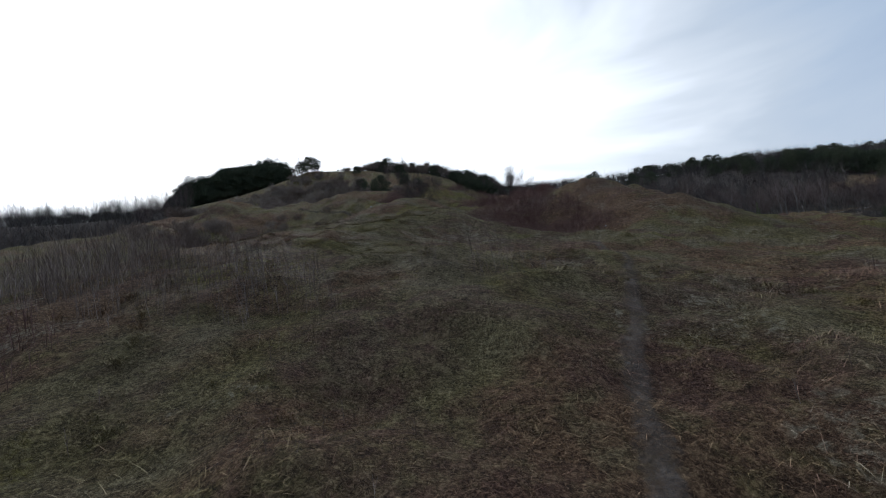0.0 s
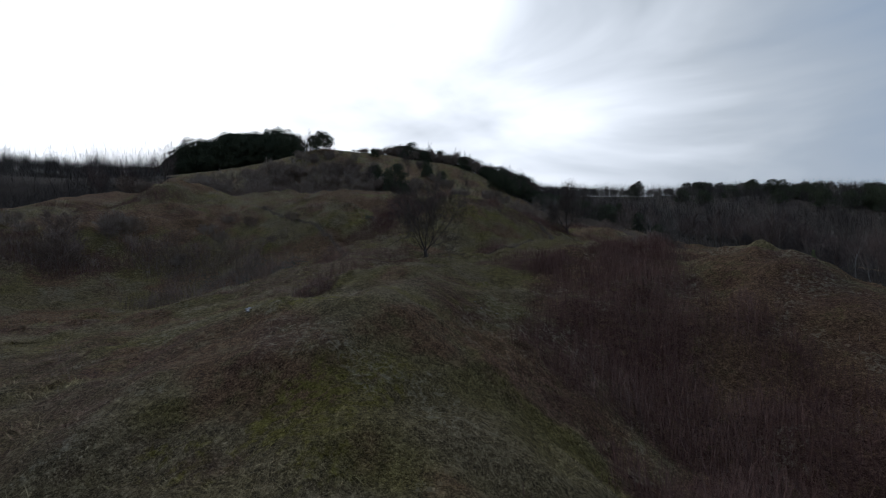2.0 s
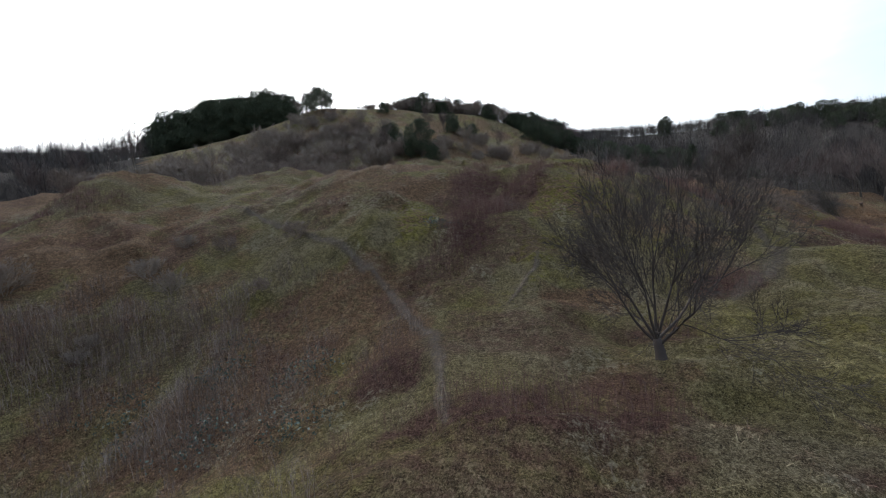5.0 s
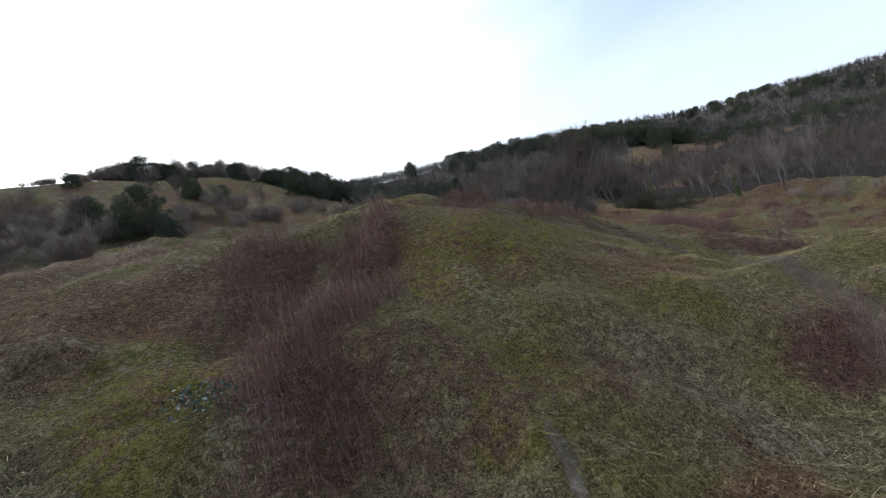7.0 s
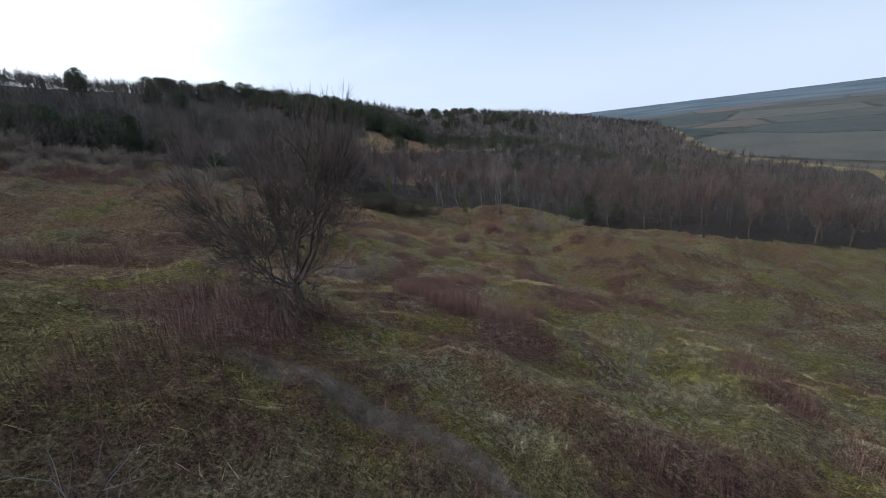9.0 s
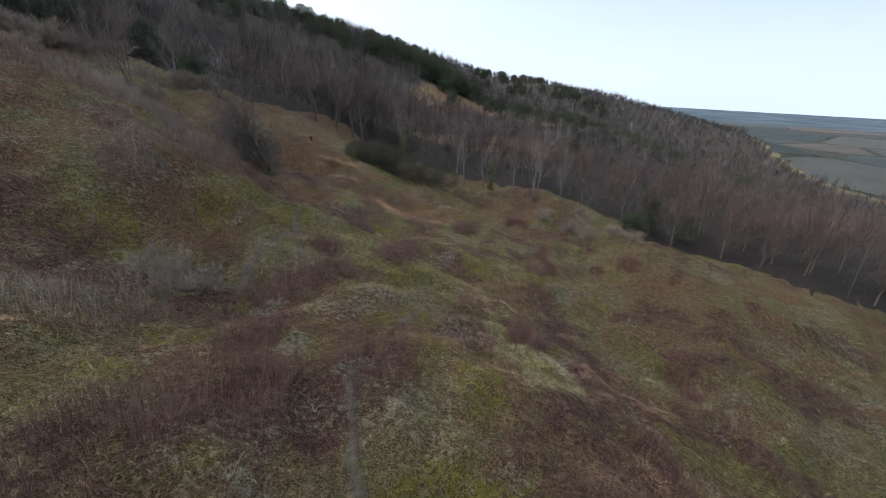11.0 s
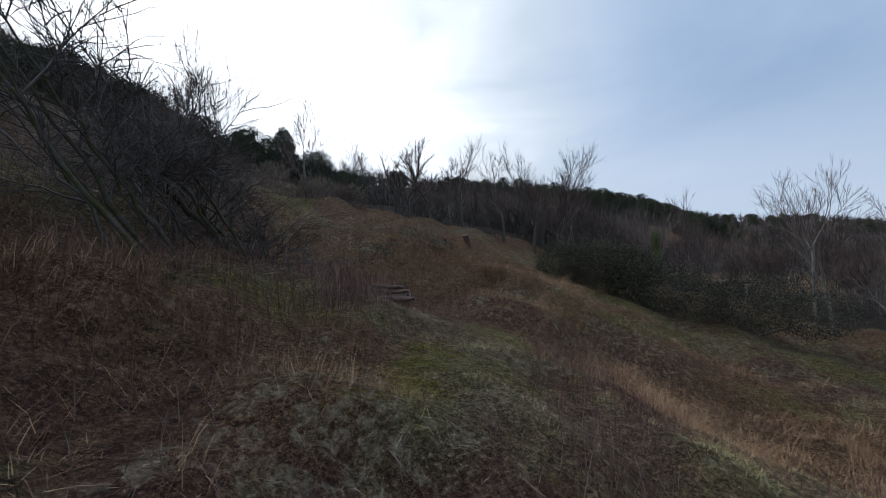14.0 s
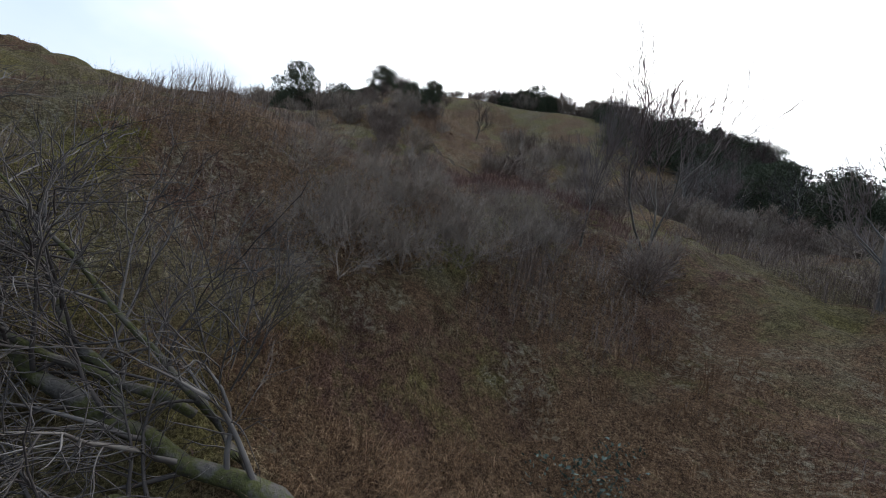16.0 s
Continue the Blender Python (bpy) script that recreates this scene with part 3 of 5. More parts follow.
# brown dry grass
patch("brown", -9.0, 22.0, 8.0, 4.0, 20)
patch("brown", -4.5, 17.0, 3.5, 2.0, 30)
patch("brown", 38.0, 54.5, 7.5, 6.0, 40)
patch("brown", 33.5, 56.5, 5.0, 6.0, 0)
patch("brown", 43.0, 47.0, 6.0, 3.5, 30)
patch("brown", 40.0, 64.0, 7.0, 5.0, 0)
patch("brown", 57.0, 44.0, 9.0, 3.0, -10)
patch("brown", 105.0, 92.0, 30.0, 11.0, 0)
patch("brown", 205.0, 160.0, 66.0, 26.0, 0)
patch("brown", 50.0, 76.0, 14.0, 8.0, 0)
patch("brown", -6.0, 4.0, 5.5, 3.4, 20)
patch("brown", 4.1, 9.0, 2.0, 1.0, 40)
patch("brown", 5.0, -31.0, 5.0, 4.0, 0)
patch("brown", 18.5, 41.0, 7.0, 4.5, 45, 0.8)
patch("brown", 46.0, 26.0, 12.0, 6.0, 20, 0.6)
patch("red", 19.0, 42.0, 4.0, 2.0, 50, 0.5)
patch("red", 6.0, -32.0, 3.0, 1.6, 20, 0.5)
patch("brown", 19.0, -6.0, 7.0, 6.0, 0)
patch("brown", 30.0, 62.0, 5.0, 4.0, 0)
patch("brown", 55.0, 55.0, 6.0, 4.0, 0)
patch("brown", 29.5, 44.5, 4.0, 2.5, 40)
patch("brown", 33.0, 43.6, 3.0, 1.5, 30)
patch("red", 22.8, 29.6, 1.8, 1.2, 30, 0.5)
patch("red", 20.8, 27.5, 2.6, 1.6, 40, 0.55)
patch("red", 31.4, 48.6, 3.4, 2.6, 70, 0.4)
patch("twig", 28.5, 50.0, 4.0, 2.5, 70, 0.6)
patch("brown", 8.0, 45.0, 9.0, 4.0, 0)
patch("brown", 21.0, 53.0, 8.0, 6.0, 20)
patch("brown", 14.0, 64.0, 9.0, 5.0, 10)
patch("twig", 24.0, 51.0, 4.0, 2.0, 60, 0.5)
patch("red", 40.2, 41.6, 3.6, 1.6, 40, 0.6)
patch("twig", 34.0, 40.4, 1.1, 0.8, 0, 0.6)
patch("brown", -8.0, 72.0, 16.0, 10.0, 0, 0.8)
patch("brown", 3.0, 69.0, 12.0, 8.0, 0, 0.8)
patch("red", -6.0, 70.0, 7.0, 2.0, 10, 0.5)
patch("brown", 20.5, 25.0, 3.0, 1.6, 40, 0.8)
patch("red", 20.6, 24.6, 1.8, 0.9, 40, 0.7)
# moss
patch("moss", 35.0, 39.2, 1.6, 0.9, 40)
patch("moss", 7.0, 21.6, 1.5, 0.8, 60)
patch("moss", 14.5, 24.3, 1.0, 0.6, 0)
patch("moss", 1.8, -6.7, 2.4, 0.7, 70)
patch("moss", 1.4, -2.3, 1.6, 0.7, 30)
patch("moss", 29.8, 40.3, 2.2, 1.1, 30)
patch("moss", 3.6, 19.6, 1.4, 0.9, 60)
patch("moss", 3.3, 15.5, 3.6, 1.5, 70)
patch("moss", 5.4, 16.4, 3.4, 1.4, 40)
patch("moss", 2.6, 11.5, 2.6, 0.9, 75)
patch("moss", -3.0, 13.2, 2.0, 1.4, 60)
patch("moss", 1.8, 10.6, 1.0, 0.7, 0)
patch("moss", -3.6, 14.8, 2.2, 1.2, 45)
patch("moss", 2.6, 25.5, 2.4, 1.4, 60)
patch("moss", 9.4, 18.6, 1.5, 0.7, 0)
patch("moss", 13.2, 22.6, 1.6, 0.8, 40)
patch("moss", 8.9, -20.0, 1.2, 0.8, 0)
patch("moss", 8.6, -12.8, 1.8, 0.9, 60)
patch("moss", 5.9, -9.6, 1.6, 0.8, 50)
patch("moss", 26.8, 40.0, 2.8, 1.2, 50)
patch("moss", 29.0, 42.4, 2.0, 1.0, 50)
patch("moss", 22.5, 38.0, 2.2, 1.2, 50)
patch("moss", 27.6, 29.6, 1.4, 0.9, 0)
patch("moss", 31.5, 33.4, 1.3, 0.7, 0)
patch("moss", 29.6, 30.4, 1.6, 0.9, 30)
patch("moss", 34.6, 40.6, 2.2, 0.8, 60)
patch("moss", 35.3, 44.2, 1.6, 0.6, 60)
patch("moss", 37.5, 34.0, 2.0, 1.0, 0)
patch("moss", 42.0, 33.0, 3.0, 1.2, 0)
patch("moss", 48.0, 44.0, 3.5, 1.0, 10)
patch("moss", 8.0, -28.0, 1.6, 0.9, 20)
patch("moss", 27.0, 49.0, 1.6, 1.0, 0)
# bleached grass and lichen
patch("pale", -2.0, 8.6, 2.4, 0.5, 130, 0.4)
patch("pale", -6.0, 11.2, 3.0, 0.5, 150, 0.4)
patch("pale", -12.0, 14.2, 4.5, 0.6, 153, 0.35)
patch("pale", 25.4, 33.0, 1.2, 0.4, 45, 0.8)
patch("pale", 29.5, 32.1, 2.8, 0.9, 5, 0.5)
patch("pale", 25.0, 30.2, 1.0, 0.5, 45, 0.8)
patch("pale", 25.6, 28.5, 0.9, 0.4, 20, 0.7)
patch("pale", 29.0, 32.6, 2.0, 0.5, 20, 0.5)
patch("pale", 36.6, 35.6, 2.0, 0.5, 20, 0.5)
patch("pale", 24.4, 43.8, 1.8, 0.4, 30, 0.6)
patch("pale", 43.0, 36.0, 3.0, 0.5, 20, 0.4)

def across(x, y):
    return 0.8 * y - 0.6 * x


def plain_edge(y):
    """Where the woods end and the farmed plain begins, measured across the slope."""
    return 325 + 0.6 * np.clip(y - 20, 0, 400)


def wooded(x, y):
    """1 where woodland stands, 0 in the open."""
    x, y = np.asarray(x, float), np.asarray(y, float)
    edge = 3.0 * (vnoise(x / 9, y / 9, 21) - 0.5)
    north = (y > np.interp(x, (-20, 8, 18, 26, 36, 42, 56, 62), (130, 96, 80, 80, 78, 76, 77, 78)) + edge) & (x < 62)
    east = (x > np.interp(y, (-60, 10, 20, 30, 40, 50, 62, 80), (95, 78, 68, 74, 72, 64, 60, 56)) + edge) & (y > -60)
    west = (x < np.interp(y, (-20, 30, 45, 60, 85), (-60, -50, -58, -74, -78)) + edge) & (y > -40) & (y < 150)
    glade = ((x - 205) / 62) ** 2 + ((y - 160) / 22) ** 2 < 1
    glade |= ((x - 105) / 26) ** 2 + ((y - 92) / 9) ** 2 < 1
    valley = (across(x, y) > -plain_edge(y) + 10) & (across(x, y) < 265)
    return ((north | east | west) & ~glade & valley).astype(float)


def axis(lo, hi, step, reach):
    core = np.arange(lo, hi + step / 2, step)
    out, d = [], step
    p = 0.0
    while p < reach:
        d *= 1.06
        p += d
        out.append(p)
    out = np.array(out)
    return np.concatenate([lo - out[::-1], core, core[-1] + out])


def mesh_from_arrays(name, verts, loops, sizes):
    """A mesh from an (n, 3) array, the corner list and the number of corners of each face."""
    me = bpy.data.meshes.new(name)
    me.vertices.add(len(verts))
    me.vertices.foreach_set("co", np.asarray(verts, np.float32).ravel())
    me.loops.add(len(loops))
    me.loops.foreach_set("vertex_index", np.asarray(loops, np.int32))
    me.polygons.add(len(sizes))
    starts = np.concatenate([[0], np.cumsum(sizes)[:-1]])
    me.polygons.foreach_set("loop_start", starts.astype(np.int32))
    me.update(calc_edges=True)
    me.validate()
    return me


def build_ground():
    gx, gy = axis(-16, 56, 0.25, 4700), axis(-40, 66, 0.25, 4700)
    xx, yy = np.meshgrid(gx, gy)
    x, y = xx.ravel(), yy.ravel()
    z = ground_z(x, y)
    nx, ny = len(gx), len(gy)
    GRID.update(x=gx, y=gy, z=z.reshape(ny, nx))
    i = (np.arange(ny - 1)[:, None] * nx + np.arange(nx - 1)[None, :]).ravel()
    loops = np.stack([i, i + 1, i + nx + 1, i + nx], -1).ravel()
    me = mesh_from_arrays("ground", np.stack([x, y, z], -1), loops, np.full(len(i), 4))
    masks = {k: mosaic(k, x, y) for k in ("red", "moss", "brown", "pale")}
    masks["red"] = 0.75 * np.maximum(masks["red"], 0.5 * cover("twig", x, y))
    masks["wood"] = wooded(x, y)
    masks["field"] = np.clip((-across(x, y) - plain_edge(y)) / 20, 0, 1)
    # painted haze, growing with distance
    masks["hazy_hills"] = np.clip((np.hypot(x, y) - 1900) / 900, 0, 1)
    for k, v in masks.items():
        me.attributes.new(k, "FLOAT", "POINT").data.foreach_set("value", v.astype(np.float32))
    me.polygons.foreach_set("use_smooth", np.ones(len(me.polygons), bool))
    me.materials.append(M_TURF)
    return tagged(new("ground", me), "rough winter hillside of matted grass and moss", "ground", kind="structure")


build_ground()


# ---------------------------------------------------------------- helpers for growth
def blades(name, base, height, width, heading, bend, lean, material, label, category, seg=2, masks=None, slope=0.0):
    """Thin tapering strips: base (n,3), and per strip its height, width, the way it bends and how far."""
    n = len(base)
    side = np.stack([-np.sin(heading), np.cos(heading), np.zeros(n)], -1) * (width / 2)[:, None]
    fwd = np.stack([np.cos(heading), np.sin(heading), np.zeros(n)], -1)
    up = np.array([0, 0, 1.0])
    rows = []
    for k in range(seg + 1):
        f = k / seg
        p = base + up * (height * f * (1 - 0.35 * bend * f))[:, None] + (fwd + up * np.reshape(slope, (-1, 1))) * (height * (lean * f + bend * f * f))[:, None]
        if k < seg:
            w = 1 - 0.55 * f
            rows += [p - side * w, p + side * w]
        else:
            rows.append(p)
    per = 2 * seg + 1
    v = np.stack(rows, 1).reshape(-1, 3)
    o = np.arange(n)[:, None] * per
    faces = []
    sizes = []
    for k in range(seg - 1):
        faces.append(o + np.array([2 * k, 2 * k + 1, 2 * k + 3, 2 * k + 2]))
        sizes.append(4)
    faces.append(o + np.array([2 * seg - 2, 2 * seg - 1, 2 * seg]))
    sizes.append(3)
    loops = np.concatenate(faces, 1).ravel()
    me = mesh_from_arrays(name, v, loops, np.tile(sizes, n))
    for k, a in (masks or {}).items():
        me.attributes.new(k, "FLOAT", "POINT").data.foreach_set("value", np.repeat(a, per).astype(np.float32))
    me.materials.append(material)
    return tagged(new(name, me), label, category, kind="stuff")


rs = np.random.RandomState(7)


def scatter(n, x0, x1, y0, y1):
    return rs.uniform(x0, x1, n), rs.uniform(y0, y1, n)


def grow_grass(name, keep, tufts, blades_per, height, material, label, spread=0.12, width=0.0036, lean=0.5, mop=False, area=(-22, 66, -38, 72)):
    """Tufts near the walk; keep(x, y) gives the chance that a tuft stands there; a mop falls over to all sides."""
    x, y = scatter(tufts, *area)
    d = route_distance(x, y)
    clump = tussock(x, y)
    p = keep(x, y) * np.clip(1.35 - d / 10, 0.03, 1) * np.clip(0.5 + 4.0 * clump, 0, 1)
    ok = rs.rand(tufts) < p
    x, y, d, clump = x[ok], y[ok], d[ok], clump[ok]
    size = height * (0.55 + 0.9 * vnoise(x / 2.2, y / 2.2, 31)) * rs.uniform(0.7, 1.3, len(x)) * (0.8 + 1.6 * clump)
    z0 = surface_z(x, y)                   # old grass falls downhill
    comb = np.arctan2(z0 - surface_z(x, y + 0.8), z0 - surface_z(x + 0.8, y))
    n = len(x) * blades_per
    many = {k: np.repeat(mosaic(k, x, y), blades_per) for k in ("red", "moss", "brown", "pale")} if material is M_BLADE else None
    if mop:                               # tussocks bleach paler than the turf round them
        many["pale"] = np.maximum(many["pale"], np.repeat(rs.uniform(0.0, 0.32, len(x)), blades_per))
        many["red"] *= 0.4
    bx, by = np.repeat(x, blades_per) + rs.normal(0, spread, n), np.repeat(y, blades_per) + rs.normal(0, spread, n)
    h = np.repeat(size, blades_per) * rs.uniform(0.5, 1.2, n)
    w = width * (1 + np.repeat(d, blades_per) / 10) * rs.uniform(0.6, 1.3, n)
    head = np.repeat(comb, blades_per) + rs.normal(0, 1.5, n) if mop else np.repeat(comb, blades_per) + rs.normal(0, 1.1, n)
    z = surface_z(bx, by) - 0.02
    bend = rs.uniform(0.7, 1.3, n) if mop else rs.uniform(0.2, 1.0, n)
    slope = 0.9 * (surface_z(bx + 0.2 * np.cos(head), by + 0.2 * np.sin(head)) - z - 0.02) / 0.2 if lean > 1 else np.zeros(n)
    return blades(name, np.stack([bx, by, z], -1), h, w, head, bend, rs.uniform(0.35 * lean, lean, n) if lean > 1 else rs.uniform(0, lean, n), material, label, "grass", 2, many, slope)


def stems(name, x, y, height, material, label, stems_width=0.009, twigs=3, share=1.0):
    """Upright stems with side twigs at the places given."""
    d = route_distance(x, y)
    n = len(x)
    z = surface_z(x, y) - 0.03
    h = height * share * (0.55 + 0.9 * vnoise(x / 1.5, y / 1.5, 41)) * rs.uniform(0.6, 1.2, n)
    head = rs.uniform(0, 6.28, n)
    lean, bend = rs.uniform(0, 0.25, n), rs.uniform(-0.05, 0.25, n)
    wide = stems_width * (1 + d / 11)
    base = [np.stack([x, y, z], -1)]
    hs, ws, hd, ln, bd = [h], [wide], [head], [lean], [bend]
    for k in range(twigs):
        f = rs.uniform(0.25, 0.85, n)
        px = x + np.cos(head) * h * (lean * f + bend * f * f)
        py = y + np.sin(head) * h * (lean * f + bend * f * f)
        pz = z + h * f * (1 - 0.35 * bend * f)
        base.append(np.stack([px, py, pz], -1))
        hs.append(h * rs.uniform(0.25, 0.5, n))
        ws.append(wide * 0.6)
        hd.append(rs.uniform(0, 6.28, n))
        ln.append(rs.uniform(0.3, 1.0, n))
        bd.append(rs.uniform(-0.1, 0.2, n))
    return blades(name, np.concatenate(base), np.concatenate(hs), np.concatenate(ws), np.concatenate(hd), np.concatenate(bd), np.concatenate(ln),
                  material, label, "scrub")


def grow_scrub(name, kind, per_metre, height, material, label, stems_width=0.009, twigs=3):
    """Stems wherever a kind of thicket stands."""
    xs, ys = [], []
    for cx, cy, rx, ry, a, s in PATCHES[kind]:
        n = int(per_metre * 3.14 * rx * ry * 2.2 * float(np.clip(1.25 - route_distance(cx, cy) / 45, 0.2, 1)))
        r, w = 1.48 * np.sqrt(rs.rand(n)), rs.uniform(0, 6.283, n)
        u, v = r * np.cos(w) * rx, r * np.sin(w) * ry
        xs.append(cx + u * math.cos(a) - v * math.sin(a))
        ys.append(cy + u * math.sin(a) + v * math.cos(a))
    x, y = np.concatenate(xs), np.concatenate(ys)
    c = cover(kind, x, y)
    ok = rs.rand(len(x)) < c
    return stems(name, x[ok], y[ok], height, material, label, stems_width, twigs, 0.25 + 0.75 * c[ok])


# ---------------------------------------------------------------- trees
class Wood:
    """Collects tapering tubes into one mesh."""

    def __init__(self):
        self.v, self.f = [], []

    def tube(self, pts, radii, sides):
        pts = [Vector(p) for p in pts]
        first = len(self.v)
        for i, (p, r) in enumerate(zip(pts, radii)):
            t = (pts[min(i + 1, len(pts) - 1)] - pts[max(i - 1, 0)]).normalized()
            a = t.orthogonal().normalized()
            b = t.cross(a)
            if i == len(pts) - 1 and r < 0.004:
                self.v.append(p)
                break
            for k in range(sides):
                w = 2 * math.pi * k / sides
                self.v.append(p + a * (r * math.cos(w)) + b * (r * math.sin(w)))
        rings = len(pts) - 1 if radii[-1] < 0.004 else len(pts)
        for i in range(rings - 1):
            o = first + i * sides
            for k in range(sides):
                q = (k + 1) % sides
                self.f.append((o + k, o + q, o + sides + q, o + sides + k))
        o = first + (rings - 1) * sides
        if rings < len(pts):
            for k in range(sides):
                self.f.append((o + k, o + (k + 1) % sides, o + sides))
        else:
            self.f.append(tuple(o + k for k in range(sides)))

    def mesh(self, name, material, smooth=True):
        me = bpy.data.meshes.new(name)
        me.from_pydata([tuple(p) for p in self.v], [], self.f)
        me.materials.append(material)
        if smooth:
            me.polygons.foreach_set("use_smooth", np.ones(len(me.polygons), bool))
        return me


def bent_line(rng, start, way, length, n, wobble, rise=0.0):
    """Points along a crooked line."""
    p, d = Vector(start), Vector(way).normalized()
    pts = [p.copy()]
    for _ in range(n):
        d = (d + Vector((rng.uniform(-1, 1), rng.uniform(-1, 1), rng.uniform(-1, 1))) * wobble + Vector((0, 0, rise))).normalized()
        p = p + d * (length / n)
        pts.append(p.copy())
    return pts


def along(pts, f):
    k = min(int(f * (len(pts) - 1)), len(pts) - 2)
    a = f * (len(pts) - 1) - k
    return pts[k].lerp(pts[k + 1], a), (pts[k + 1] - pts[k]).normalized()


def side_way(rng, d, out, up=0.0):
    """A direction that leaves d at about the angle out (radians)."""
    a = d.orthogonal().normalized()
    b = d.cross(a)
    w = rng.uniform(0, 6.283)
    return (d * math.cos(out) + (a * math.cos(w) + b * math.sin(w)) * math.sin(out) + Vector((0, 0, up))).normalized()


def bare_tree_meshes(seed, height, stems=1, radius=0.09, limbs=14, twigs=9, sprigs=3, clear=0.3, spread=0.7, stem_out=0.15, limb_len=0.42, up=0.12, sides=5,
                     bark=None, fine=None, twig_r=0.006):
    """Trunk and limbs in one mesh, the fine twigs in another."""
    rng = random.Random(seed)
    big, small = Wood(), Wood()
    for s in range(stems):
        w = 6.283 * s / stems + rng.uniform(-0.5, 0.5)
        out = stem_out * rng.uniform(0.6, 1.4) if stems > 1 else stem_out * 0.4
        start = Vector((math.cos(w) * 0.12 * (stems > 1), math.sin(w) * 0.12 * (stems > 1), -0.15))
        hh = height * (rng.uniform(0.8, 1.0) if stems > 1 else 1.0)
        line = bent_line(rng, start, (math.cos(w) * out, math.sin(w) * out, 1), hh, 9, 0.10, 0.06)
        r0 = radius * (0.75 if stems > 1 else 1.0)
        big.tube(line, [r0 * (1 - i / 9) ** 0.8 + 0.002 for i in range(10)], sides)
        for k in range(limbs):
            f = clear + (0.97 - clear) * (k + rng.random()) / limbs
            p, d = along(line, f)
            length = hh * limb_len * (1.1 - f) * rng.uniform(0.7, 1.25) + 0.25
            ln = bent_line(rng, p, side_way(rng, d, spread * rng.uniform(0.7, 1.3), up), length, 4, 0.16, 0.05)
            r1 = r0 * (1 - f) * 0.55 + 0.006
            big.tube(ln, [r1 * (1 - i / 4) + 0.003 * (i < 4) for i in range(5)], 4 if r1 > 0.03 else 3)
            for j in range(twigs):
                g = 0.2 + 0.8 * (j + rng.random()) / twigs
                q, e = along(ln, min(g, 0.99))
                tl = (length * 0.5 * (1.15 - g) + 0.25) * rng.uniform(0.7, 1.4)
                tw = bent_line(rng, q, side_way(rng, e, rng.uniform(0.4, 0.9), 0.15), tl, 2, 0.18, 0.06)
                small.tube(tw, [twig_r, twig_r * 0.7, 0.001], 3)
                for _ in range(sprigs):
                    q2, e2 = along(tw, rng.uniform(0.2, 0.95))
                    small.tube(bent_line(rng, q2, side_way(rng, e2, rng.uniform(0.4, 0.9), 0.15), tl * rng.uniform(0.3, 0.6), 1, 0.1), [twig_r * 0.7, 0.001], 3)
    return big.mesh("trunk", bark or M_BARK), small.mesh("crown", fine or M_FINE, False)


def shoot(rng, big, small, p, d, length, r, level, o):
    """One branch of a forking tree, and all that grows from it."""
    n = 4 if level > 2 else 2
    line = bent_line(rng, p, d, length, n, o["wobble"], o["rise"])
    end = max(r * 0.6, o["twig_r"] * 0.8) if level else 0.001
    (big if r > o["cut"] else small).tube(line, [r + (end - r) * i / n for i in range(n + 1)], 6 if r > 0.05 else 4 if r > 0.02 else 3)
    if not level:
        return
    q, e = along(line, 0.999)
    for k in range(2 + (rng.random() < o["third"])):
        shoot(rng, big, small, q, side_way(rng, e, o["fork"] * rng.uniform(0.4, 1.3), o["lift"]), length * rng.uniform(0.66, 0.96) * o["shrink"], end, level - 1, o)
    for k in range(o["side"]):
        q, e = along(line, rng.uniform(0.15, 0.95))
        low = max(0, level - rng.choice((1, 2)))
        shoot(rng, big, small, q, side_way(rng, e, o["fork"] * rng.uniform(1.2, 2.2), o["lift"]), length * rng.uniform(0.45, 0.85), max(r * 0.38, o["twig_r"]), low, o)


